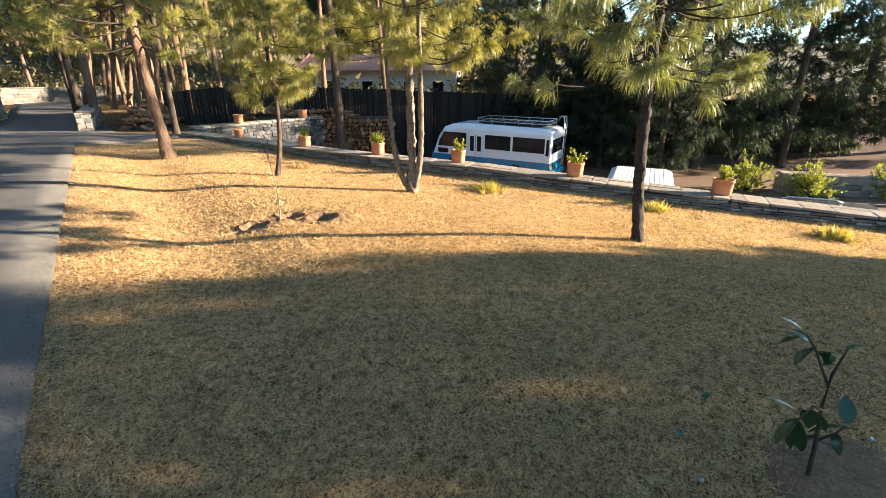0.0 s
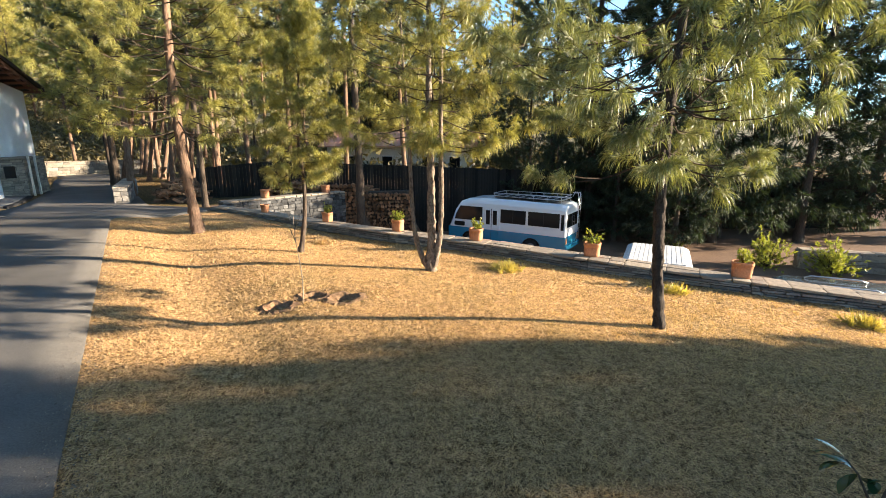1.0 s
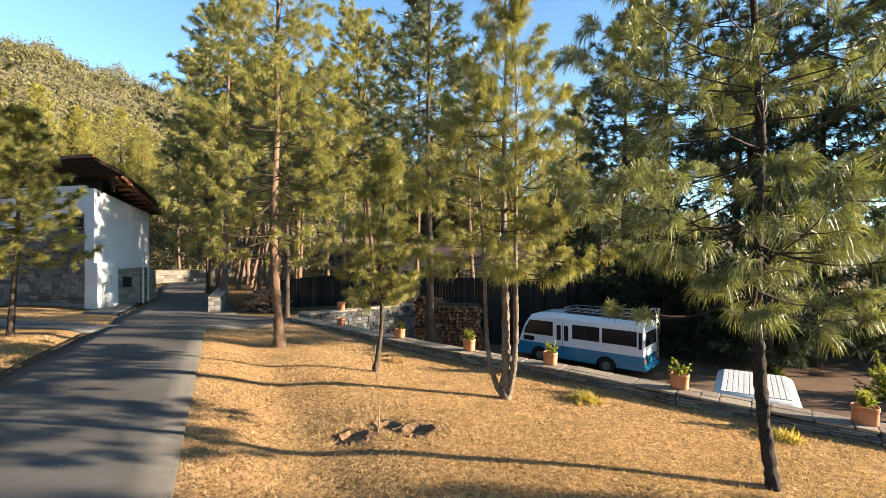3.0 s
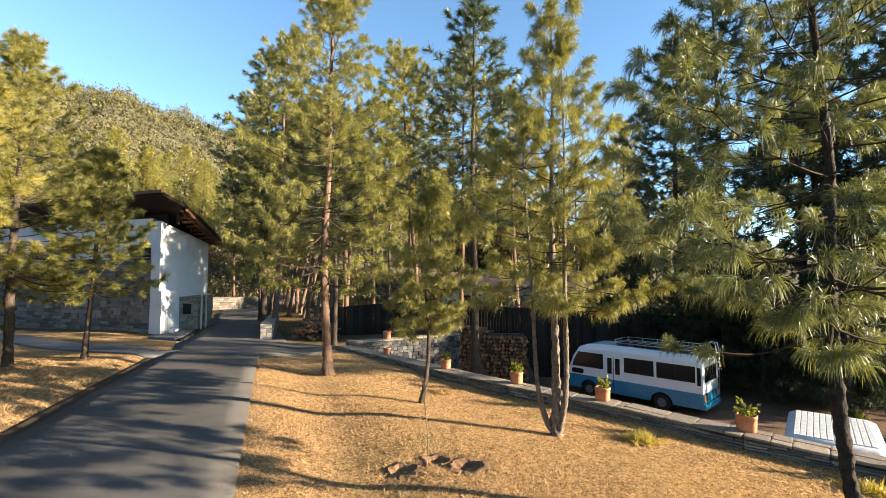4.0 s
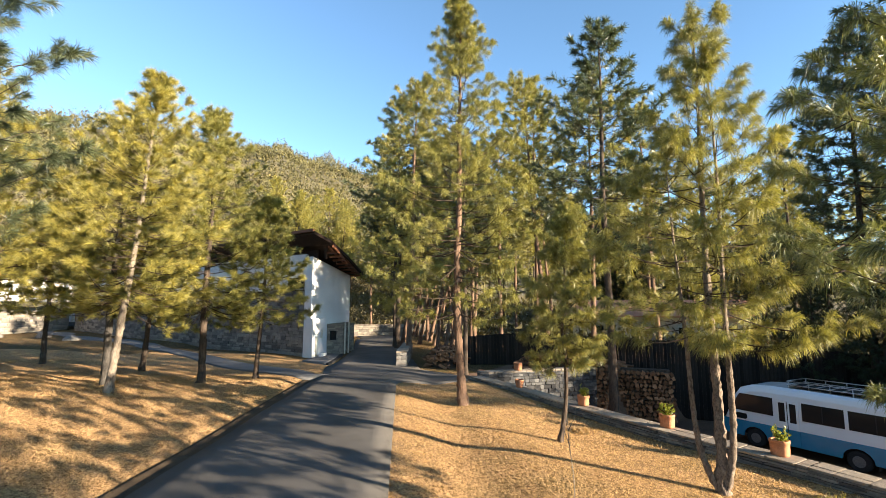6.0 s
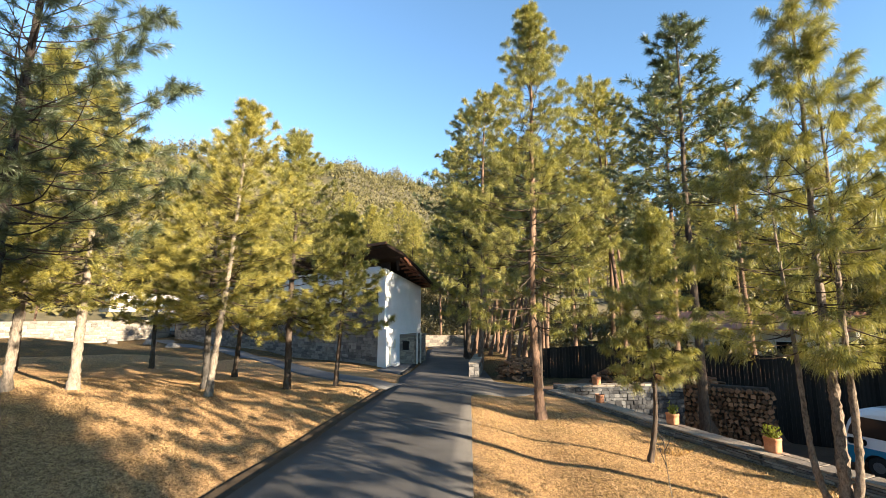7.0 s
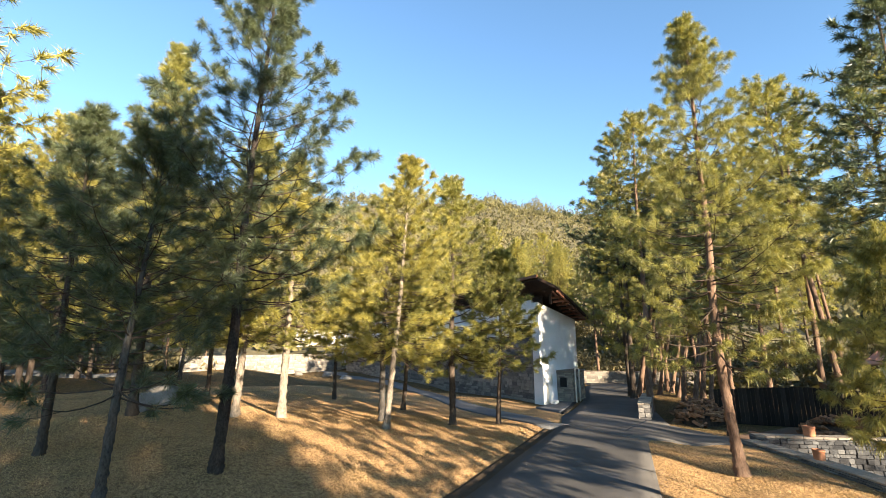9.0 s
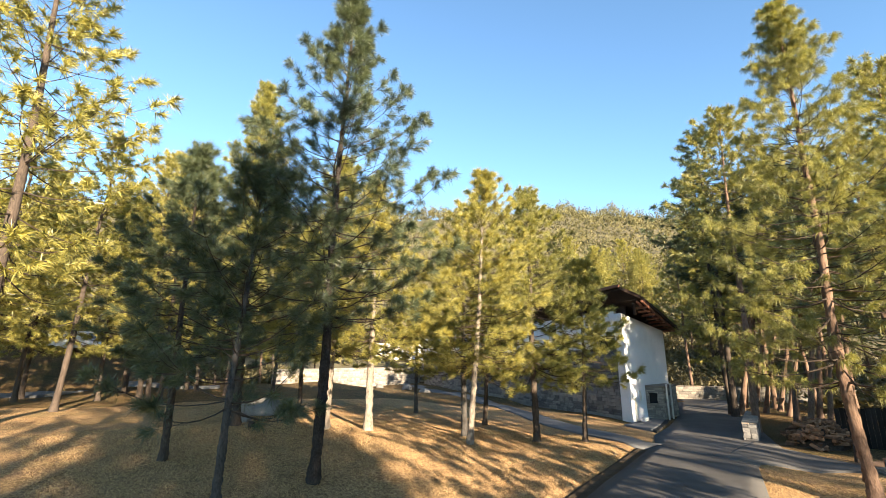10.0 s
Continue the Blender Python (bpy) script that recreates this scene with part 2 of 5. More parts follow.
def add_tube(bm, points, radii, sides=8, cap=True):
    rings = []
    pts = [Vector(p) for p in points]
    for i, (p, r) in enumerate(zip(pts, radii)):
        d = (pts[min(i + 1, len(pts) - 1)] - pts[max(i - 1, 0)]).normalized()
        q = d.to_track_quat("Z", "Y")
        rings.append([bm.verts.new(p + q @ Vector((r * math.cos(2 * math.pi * k / sides), r * math.sin(2 * math.pi * k / sides), 0))) for k in range(sides)])
    for a, b in zip(rings, rings[1:]):
        for k in range(sides):
            f = bm.faces.new((a[k], a[(k + 1) % sides], b[(k + 1) % sides], b[k]))
            f.smooth = True
    if cap:
        bm.faces.new(rings[0][::-1])
        bm.faces.new(rings[-1])
    return bm


def mesh_from_arrays(name, verts, faces, mat, smooth=False):
    """A mesh from numpy arrays of corners and of triangles or quads."""
    me = bpy.data.meshes.new(name)
    n, k = faces.shape
    me.vertices.add(len(verts))
    me.vertices.foreach_set("co", verts.astype(np.float32).ravel())
    me.loops.add(n * k)
    me.loops.foreach_set("vertex_index", faces.astype(np.int32).ravel())
    me.polygons.add(n)
    me.polygons.foreach_set("loop_start", (np.arange(n) * k).astype(np.int32))
    me.polygons.foreach_set("use_smooth", np.full(n, smooth))
    me.update(calc_edges=True)
    me.validate()
    me.materials.append(mat)
    return me


def step(a, b, v):
    u = min(1.0, max(0.0, (v - a) / (b - a)))
    return u * u * (3 - 2 * u)


# ---------------------------------------------------------------- the lie of the land
WALL = [(-10.3, 17.45), (-7.5, 15.8), (-4.9, 14.05), (-2.6, 12.72), (0.1, 11.40), (2.1, 10.26), (4.8, 9.08), (9.0, 7.5), (16.0, 4.9)]
COPING_W = 0.56
YARD_Z = -2.85
HOLES = [(-3.32, 7.02), (-2.95, 7.5), (-2.42, 7.4)]


def wall_y(x):
    """The lawn edge of the retaining wall at a given x."""
    return np.interp(x, [p[0] for p in WALL], [p[1] for p in WALL])


def wall_z(x):
    """Height of the capping of the retaining wall, falling towards the lower end of the lawn."""
    return np.interp(x, [0.1, 2.1, 4.8, 9.0, 16.0], [0.0, -0.03, -0.13, -0.30, -0.55])


def sstep(a, b, v):
    u = np.clip((v - a) / (b - a), 0, 1)
    return u * u * (3 - 2 * u)


def road_right(x, y):
    """Distance to the left of the road's right edge (positive on the road)."""
    return -(0.795 * x + 0.606 * y) - 0.70


def road_left(x, y):
    """Distance beyond the road's left edge (positive on the bank)."""
    return -(0.836 * x + 0.548 * y) - 5.28


def waves(x, y, s):
    return np.sin(1.3 * x / s + 0.7) * np.cos(1.7 * y / s + 0.2) + 0.6 * np.sin(2.9 * x / s + 1.1 * y / s) * np.cos(2.3 * y / s - 0.6 * x / s)


def land(x, y):
    """Height of the ground at x, y (arrays)."""
    x, y = np.asarray(x, float), np.asarray(y, float)
    d = (y - wall_y(x)) / 1.13
    lawn = 0.03 - 0.27 * sstep(-5.5, -0.4, d) * sstep(-11, -4, x) + 0.9 * wall_z(x) * sstep(-6, -0.4, d) + 0.015 * waves(x, y, 1.7)
    lawn = lawn - 0.12 * np.exp(-((road_right(x, y) + 1.5) / 0.75) ** 2)          # a shallow swale beside the lane
    bank = np.clip(0.085 * (12.0 - y), -0.25, 0.75) + 0.04 * waves(x, y, 3.0)
    e = road_left(x, y)
    z = lawn + (bank - lawn) * sstep(0.1, 5.8, e) - 0.10 * sstep(-0.1, 0.25, e) * (1 - sstep(0.5, 1.3, e))
    far = sstep(14.5, 24.0, y - 0.1 * x)
    z = z + (-0.45 - z) * far * sstep(-60, -30, x)
    z = z + (0.7 - z) * sstep(-26, -36, x) * (1 - sstep(7, 15, y))
    yard = sstep(0.12, 0.30, d) * sstep(-10.6, -9.4, x + 0.62 * (y - 17.5) * (y > 17.5) * -1.0)
    z = z + (YARD_Z - z) * yard * (1 - sstep(34, 46, y)) * (1 - sstep(22, 40, x))
    for hx, hy in HOLES:
        z = z - 0.14 * np.exp(-((x - hx) ** 2 + (y - hy) ** 2) / 0.055)
    r = np.hypot(x, y)
    phi = np.degrees(np.arctan2(y, -x))
    g = np.interp(phi, [-180, -90, -40, 0, 25, 35, 50, 80, 110, 150, 180], [0.02, 0.05, 0.20, 0.285, 0.308, 0.298, 0.262, 0.14, 0.05, 0.03, 0.02])
    near = np.interp(phi, [-20, -6, 24, 36], [45.0, 74.0, 74.0, 45.0])       # level ground about the entrance wing
    z = z + g * 330 * sstep(near, 330, r) * (1 + 0.05 * waves(x, y, 26.0) + 0.03 * waves(x, y, 9.0)) + 0.12 * waves(x, y, 4.0) * sstep(25, 45, r)
    z = z + 5.2 * sstep(47, 68, r) * sstep(-6, -13, phi) * sstep(-80, -55, phi)
    return z - 140 * sstep(700, 2600, r)


def axis_steps(lo, hi, fine):
    mid = np.arange(lo, hi + 1e-6, fine)
    s = np.cumsum([0.6, 0.9, 1.3, 1.8, 2.5, 3.5, 5, 7, 10, 14, 20, 26, 30, 34, 38, 42, 50, 60, 80, 120, 200, 400, 800, 1200])
    return np.concatenate([lo - s[::-1], mid, hi + s])


def build_ground():
    xs, ys = axis_steps(-30, 14, 0.22), axis_steps(-8, 30, 0.22)
    gx, gy = np.meshgrid(xs, ys)
    verts = np.stack([gx, gy, land(gx, gy)], -1).reshape(-1, 3)
    nx, ny = len(xs), len(ys)
    i = (np.arange(ny - 1)[:, None] * nx + np.arange(nx - 1)).ravel()
    faces = np.stack([i, i + 1, i + nx + 1, i + nx], -1)
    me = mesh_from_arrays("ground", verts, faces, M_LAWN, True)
    for m in (M_FOREST, M_YARD, M_HILL):
        me.materials.append(m)
    c = verts[faces].mean(1)
    d = c[:, 1] - wall_y(c[:, 0])
    r = np.hypot(c[:, 0], c[:, 1])
    idx = np.zeros(len(faces), int)
    idx[(c[:, 1] > 19 - 0.05 * c[:, 0]) | (c[:, 0] < -34) | (r > 40) | (c[:, 1] < -12)] = 1
    idx[(d > 0.05) & (c[:, 0] > -12) & (c[:, 1] < 34)] = 2
    idx[r > 75] = 3
    me.polygons.foreach_set("material_index", idx.astype(np.int32))
    return tagged(new("ground", me), "dry golden lawn, needle litter and wooded slopes beyond", "ground", kind="structure")


build_ground()


def strip(name, left, right, lift, thick, mat, label, category, crown=0.02):
    """A slab that follows the land between two edges, each a list of plan points."""
    bm = bmesh.new()
    cols = 8
    rows = []
    for (ax, ay), (bx, by) in zip(left, right):
        row = []
        for k in range(cols + 1):
            u = k / cols
            x, y = ax + (bx - ax) * u, ay + (by - ay) * u
            row.append(bm.verts.new((x, y, float(land(x, y)) + lift + crown * math.sin(math.pi * u))))
        rows.append(row)
    for a, b in zip(rows, rows[1:]):
        for k in range(cols):
            f = bm.faces.new((a[k], a[k + 1], b[k + 1], b[k]))
            f.smooth = True
    bmesh.ops.recalc_face_normals(bm, faces=bm.faces)
    if sum(f.normal.z for f in bm.faces) < 0:
        bmesh.ops.reverse_faces(bm, faces=bm.faces)
    edge = [e for e in bm.edges if e.is_boundary]
    r = bmesh.ops.extrude_edge_only(bm, edges=edge)
    for v in r["geom"]:
        if isinstance(v, bmesh.types.BMVert):
            v.co.z -= thick
    return tagged(part(name, bm, mat), label, category, kind="structure")


def along(points, n):
    """n+1 even points along a polyline."""
    p = np.array(points, float)
    s = np.concatenate([[0], np.cumsum(np.hypot(*np.diff(p, axis=0).T))])
    q = np.linspace(0, s[-1], n + 1)
    return list(zip(np.interp(q, s, p[:, 0]).tolist(), np.interp(q, s, p[:, 1]).tolist()))


RR = [(5.0, -7.71), (-2.75, 2.46), (-11.55, 14.0)]
RL = [(1.2, -11.46), (-9.2, 4.4), (-15.6, 14.15)]
strip("road", along(RL, 60), along(RR, 60), 0.045, 0.25, M_ASPHALT, "worn grey asphalt lane with ragged edges", "road")
# dark strip, about half a metre wide, along the lane's left edge
strip("gutter", along([(x - 0.836 * 0.55, y - 0.548 * 0.55) for x, y in RL], 60), along([(x + 0.1, y + 0.07) for x, y in RL], 60), 0.028, 0.1, M_GUTTER,
      "dark gutter strip along the lane's edge", "gutter", 0.0)
# the drive beyond the lane, running on past the white house, with a side arm to the yard
strip("road", along([(-15.6, 14.15), (-18.6, 17.2), (-24.2, 25.0), (-35.5, 38.0)], 40),
      along([(-11.55, 14.0), (-14.6, 20.0), (-20.8, 27.2), (-30.5, 39.5)], 40), 0.035, 0.25, M_ASPHALT, "shaded asphalt drive past the white house", "road")
strip("road", along([(-16.3, 20.6), (-13.0, 19.4), (-11.2, 18.3)], 40), along([(-12.6, 13.6), (-10.9, 15.6), (-10.2, 17.0)], 40),
      0.05, 0.25, M_ASPHALT, "short asphalt arm turning to the yard", "road", 0.0)
strip("path", along([(-15.6, 14.6), (-20.4, 15.6), (-30.0, 18.2), (-43.0, 20.6), (-72, 22.0)], 50),
      along([(-15.3, 13.3), (-20.2, 13.8), (-30.0, 16.6), (-43.0, 19.0), (-72, 20.2)], 50), 0.05, 0.2, M_PAVING, "pale concrete footpath along the stone building", "path")
strip("path", along([(-22.6, 19.2), (-23.9, 21.6), (-24.6, 23.0)], 12), along([(-19.95, 18.55), (-21.8, 20.95), (-23.6, 23.3)], 12), 0.085, 0.2, M_PAVING,
      "worn concrete apron beside the white house", "path", 0.0)
strip("drain", along([(-19.9, 18.5), (-23.62, 23.35)], 12), along([(-19.6, 18.4), (-23.3, 23.3)], 12), 0.092, 0.1, M_RUBBER, "dark slot drain along the drive's edge", "drain", 0.0)
strip("path", along([(-53.5, -3.0), (-52.0, -8.2), (-45.6, -17.0), (-42.0, -22.0)], 20), along([(-51.5, -3.0), (-50.0, -8.0), (-43.4, -16.2), (-40.0, -21.5)], 20),
      0.22, 0.5, M_PAVING, "grey concrete path across the shaded slope", "path")


# ---------------------------------------------------------------- trees
def tube_arrays(paths, sides):
    """Tubes along many paths: a list of (points, radii)."""
    V, Fc, n = [], [], 0
    ang = np.arange(sides) * 2 * np.pi / sides
    for pts, rad in paths:
        pts, rad = np.asarray(pts, float), np.asarray(rad, float)
        t = np.gradient(pts, axis=0)
        t /= np.linalg.norm(t, axis=1, keepdims=True) + 1e-9
        ref = np.where(np.abs(t[:, 2:3]) > 0.8, [[1.0, 0, 0]], [[0, 0, 1.0]])
        a = np.cross(t, ref)
        a /= np.linalg.norm(a, axis=1, keepdims=True) + 1e-9
        b = np.cross(t, a)
        ring = pts[:, None] + rad[:, None, None] * (np.cos(ang)[None, :, None] * a[:, None] + np.sin(ang)[None, :, None] * b[:, None])
        k = len(pts)
        V.append(ring.reshape(-1, 3))
        i = np.arange(k - 1)[:, None] * sides
        j = np.arange(sides)[None]
        j2 = (j + 1) % sides
        Fc.append((np.stack([i + j, i + j2, i + sides + j2, i + sides + j], -1) + n).reshape(-1, 4))
        n += k * sides
    return np.concatenate(V), np.concatenate(Fc)


def needle_arrays(rng, pos, dirs, count, length, width, spread, droop, run, curve=0.0):
    """Sprays of needles: every tuft has count thin blades round its twig."""
    n = len(pos)
    p = np.repeat(pos, count, 0)
    d = np.repeat(dirs, count, 0)
    m = len(p)
    p = p - d * (rng.random((m, 1)) ** 1.5) * run
    v = d * (0.55 + 0.5 * rng.random((m, 1))) + rng.normal(size=(m, 3)) * spread
    v[:, 2] -= droop * rng.random(m)
    v /= np.linalg.norm(v, axis=1, keepdims=True) + 1e-9
    ln = length * (0.65 + 0.5 * rng.random((m, 1)))
    side = np.cross(v, rng.normal(size=(m, 3)))
    side /= np.linalg.norm(side, axis=1, keepdims=True) + 1e-9
    if curve:
        mid = p + v * ln * 0.5
        end = mid + v * ln * (0.5 - 0.3 * curve)
        end[:, 2] -= ln[:, 0] * curve * (0.25 + 0.35 * rng.random(m))
        V = np.stack([p, mid - side * width * 0.5, mid + side * width * 0.5, end], 1).reshape(-1, 3)
        i = np.arange(m)[:, None] * 4
        return V, np.concatenate([i + [0, 1, 2], i + [1, 3, 2]])
    tip = p + v * ln
    tip[:, 2] -= ln[:, 0] * droop * 0.35
    V = np.stack([p - side * width * 0.5, p + side * width * 0.5, tip], 1).reshape(-1, 3)
    Fc = np.arange(m * 3).reshape(-1, 3)
    return V, Fc


def pine(base, height, radius, start, r0, seed, label, needle_mat=None, bark=None, top=(0, 0), bend=0.0, whorl=0.42, limbs=6,
         count=22, length=0.2, width=0.012, tuft=0.2, node=0.2, droop=0.35, stems=None, shape=0.8, group="", level=58, full=0.18, bare=0.18, curve=0.0, rise=-8, flake=0.085, spread=0.5):
    """A pine: tapered trunk or stems, whorls of limbs with side twigs, sprays of long needles."""
    rng = np.random.default_rng(seed)
    z0 = base[2] if len(base) > 2 else float(land(base[0], base[1]))
    tree = thing("pine_tree", (base[0], base[1], z0 - 0.05), label, "tree", group)
    stem_list = stems or [((0, 0), top, height, r0, bend, start)]
    limb_paths, twig_paths, tp, td = [], [], [], []
    w = np.linspace(0, 1, 7)
    for s_base, s_top, s_h, s_r, s_bend, s_start in stem_list:
        u = np.linspace(0, 1, 26)
        ph = rng.random() * 6
        fork = (1 - (1 - u) ** 12) * (1 - u) if stems else 0 * u
        bow = s_bend * np.sin(np.pi * np.minimum(1, u * 2.2))
        x = s_top[0] * u + s_base[0] * fork + bow + 0.014 * s_h * np.sin(u * 7 + ph) * u * (1 - u)
        y = s_top[1] * u + s_base[1] * fork + 0.014 * s_h * np.cos(u * 6 + ph) * u * (1 - u)
        pts = np.stack([x, y, u * s_h], 1)
        rad = s_r * ((1 - u) ** 0.8 * 0.92 + 0.05) * (1 + 0.35 * np.exp(-u * s_h / 0.15))
        rad *= 1 + 0.06 * rng.normal(size=len(u)) * (1 - u)
        if length < 0.3:
            uu = np.linspace(0, 1, int(s_h / 0.07))
            fine = np.stack([np.interp(uu, u, pts[:, i]) for i in range(3)], 1)
            V, Fc = tube_arrays([(fine, np.interp(uu, u, rad))], 14)
            axis_pts = np.repeat(fine, 14, 0)
            V = axis_pts + (V - axis_pts) * (1 + (flake + 0.5 * flake * np.exp(-axis_pts[:, 2:] / 1.2)) * rng.normal(size=(len(V), 1)))
        else:
            V, Fc = tube_arrays([(pts, rad)], 10)
        part("trunk", mesh_from_arrays("trunk", V, Fc, bark or M_BARK, True), None, tree)
        z = s_start
        while z < s_h - 0.2:
            f = (z - s_start) / (s_h - s_start)
            prof = (1 - f) ** shape * (0.6 + 0.4 * min(1, f / full)) + 0.04
            n = max(3, int(round(limbs * (0.8 + 0.4 * rng.random()) * (1 - 0.3 * f))))
            a0 = rng.random() * 6.28
            o = np.array([np.interp(z / s_h, u, x), np.interp(z / s_h, u, y), z])
            for k in range(n):
                L = radius * prof * (0.55 + 0.6 * rng.random())
                if L < 0.12:
                    continue
                az = a0 + 6.283 * k / n + rng.normal() * 0.3
                e = radians(rise + level * f ** 1.15 + rng.normal() * 9)
                hz = L * w * math.cos(e)
                vz = L * (math.sin(e) * w - 0.12 * (1 - f) * np.sin(np.pi * w * 0.8) + 0.20 * w ** 2.2)
                wig = 0.06 * L * np.sin(w * 5 + rng.random() * 6) * w
                lp = o + np.stack([math.cos(az) * hz - math.sin(az) * wig, math.sin(az) * hz + math.cos(az) * wig, vz + rng.normal() * 0.08], 1)
                limb_paths.append((lp, np.maximum(max(0.008, s_r * 0.11 * (1 - f) + 0.007) * (1 - 0.85 * w), 0.004)))
                ld = lp[-1] - lp[-3]
                ld = ld / (np.linalg.norm(ld) + 1e-9)
                w0 = bare + 0.2 * (1 - f)
                nodes = np.linspace(w0, 0.97, max(2, int(L * (1 - w0) / node) + 1))
                tp.append(lp[-1])
                td.append(ld)
                tp.append(lp[-1] - ld * tuft * 0.7)
                td.append(ld)
                for w1 in nodes:
                    i = min(5, int(w1 * 6))
                    q = lp[i] + (lp[i + 1] - lp[i]) * (w1 * 6 - i)
                    for sgn in (1, -1):
                        if rng.random() < 0.12:
                            continue
                        sa = az + sgn * (0.55 + 0.5 * rng.random())
                        tl = 0.10 + 0.52 * L * (1.08 - w1) * (0.25 + 0.75 * rng.random())
                        tl = min(tl, 0.9)
                        dv = np.array([math.cos(sa), math.sin(sa), 0.12 + 0.28 * rng.normal() + 0.3 * f])
                        dv /= np.linalg.norm(dv)
                        m = max(1, int(tl / tuft + 0.4))
                        for j in range(m // 2 if curve else 0, m):
                            tp.append(q + dv * tl * (j + 1) / m)
                            td.append(dv)
                        if tl > 0.18:
                            twig_paths.append((np.stack([q, q + dv * tl * 0.5 - [0, 0, 0.02], q + dv * tl]), np.array([0.009, 0.006, 0.003])))
            z += whorl * (0.75 + 0.5 * rng.random()) * (1 - 0.25 * f)
        for i in range(6):
            tp.append(pts[-1] - [0, 0, 0.1 * i])
            td.append(np.array([rng.normal() * 0.3, rng.normal() * 0.3, 1.0]))
    tp, td = np.array(tp), np.array(td) + [0, 0, 0.22]
    td /= np.linalg.norm(td, axis=1, keepdims=True)
    V, Fc = needle_arrays(rng, tp, td, count, length, width, spread, droop, 0.2 if tuft < 0.55 else 0.3, curve)
    VL, FL = tube_arrays(limb_paths, 5)
    V2, F2 = tube_arrays(twig_paths, 3)
    wood = np.concatenate([FL, F2 + len(VL)])
    wood = np.concatenate([wood[:, :3], wood[:, [0, 2, 3]]])
    me = mesh_from_arrays("crown", np.concatenate([V, VL, V2]), np.concatenate([Fc, wood + len(V)]), needle_mat or M_NEEDLE, False)
    me.materials.append(M_TWIG)
    idx = np.zeros(len(me.polygons), np.int32)
    idx[len(Fc):] = 1
    me.polygons.foreach_set("material_index", idx)
    tagged(part("crown", me, None, tree), kind="stuff")
    return tree


NEAR = dict(count=150, length=0.25, width=0.0080, node=0.46, tuft=0.46, bare=0.24, curve=0.75, spread=0.45, droop=0.25)
MID = dict(count=120, length=0.25, width=0.011, limbs=8, tuft=0.5, node=0.5, bare=0.22, spread=0.5, droop=0.2, whorl=0.4, shape=0.9, full=0.16)
FAR = dict(count=48, length=0.38, width=0.036, tuft=0.62, node=0.64, whorl=0.8, spread=0.5)

# the lawn's own trees
pine((-8.06, 12.85), 13.7, 3.5, 2.9, 0.14, 11, "tall young pine with a reddish scaly trunk on the lawn", M_NEEDLE, M_BARK_RED, top=(-0.25, 0.28), bend=-0.2, whorl=0.46, limbs=8, shape=0.9, **NEAR)
pine((-4.42, 10.91), 5.6, 1.25, 2.0, 0.055, 12, "slender small pine with a crooked foot", M_NEEDLE, M_BARK, top=(0.25, 0.2), bend=0.12, whorl=0.36, limbs=6, **NEAR)
pine((-1.22, 9.64), 8.7, 2.3, 2.1, 0.09, 13, "three-stemmed young pine forking near the ground", M_NEEDLE, M_BARK_MOTTLED, flake=0.12,
     stems=[((-0.34, 0.0), (-0.6, 0.2), 6.3, 0.05, 0.0, 2.9), ((0.0, 0.05), (0.0, 0.1), 8.9, 0.085, 0.0, 2.7), ((0.25, 0.0), (0.2, -0.2), 7.8, 0.06, 0.0, 2.6)], limbs=4, whorl=0.58, **NEAR)
pine((2.2, 6.72), 9.2, 2.8, 2.5, 0.078, 14, "pine with a dark flaky trunk on shaded lawn", M_NEEDLE_MID, M_BARK_BLACK, top=(-0.3, 0.1), bend=-0.1, flake=0.13, whorl=0.44, limbs=8, **NEAR)
# the grove on the bank beyond the lane
pine((-17.4, 12.3), 7.4, 2.7, 2.4, 0.10, 21, "small bushy pine on the sunny bank", M_NEEDLE, M_BARK, top=(0.3, 0.2), **MID)
pine((-17.66, 10.2), 10.6, 3.5, 2.8, 0.14, 22, "bushy pine with a dark trunk on the bank", M_NEEDLE, M_BARK, **MID)
pine((-16.4, 6.7), 9.8, 3.3, 2.7, 0.12, 23, "golden-green pine with a leaning pale trunk", M_NEEDLE_GOLD_SUN, M_BARK_PALE, top=(0.7, 0.5), **MID)
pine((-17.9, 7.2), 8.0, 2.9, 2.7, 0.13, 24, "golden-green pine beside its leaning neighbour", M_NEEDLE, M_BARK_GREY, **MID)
pine((-22.5, 10.4), 6.8, 2.6, 2.5, 0.12, 25, "small pine on the bank near the footpath", M_NEEDLE_GOLD_SUN, M_BARK, top=(0.5, 0.3), **MID)
pine((-27.0, 8.4), 7.2, 2.8, 2.6, 0.11, 26, "slim pine on the crest of the bank", M_NEEDLE_GOLD_SUN, M_BARK_GREY, **MID)
pine((-18.66, 3.7), 9.6, 3.4, 2.9, 0.15, 27, "pine with a pale sunlit trunk on the bank", M_NEEDLE_GOLD_SUN, M_BARK_PALE, **MID)
pine((-19.5, 2.3), 10.5, 3.2, 3.0, 0.14, 28, "pine with a pale leaning trunk on the bank", M_NEEDLE, M_BARK_PALE, top=(0.6, 0.2), **MID)
pine((-12.3, 1.0), 12.6, 3.5, 3.5, 0.125, 29, "tall pine with a dark lichen-flecked trunk", M_NEEDLE_BLUE_SHADE, M_BARK_BLACK, top=(0.15, 0.35), bend=0.22, whorl=0.46, limbs=7, shape=1.0, rise=4, **dict(NEAR, curve=0.3, bare=0.3))
pine((-11.3, -0.85), 6.3, 3.1, 1.7, 0.085, 30, "dense young pine with bluish needles darkened for shade", M_NEEDLE_BLUE_SHADE, M_BARK_GREY, top=(0.35, 0.3), rise=10, whorl=0.48, **dict(NEAR, curve=0.15, bare=0.34))
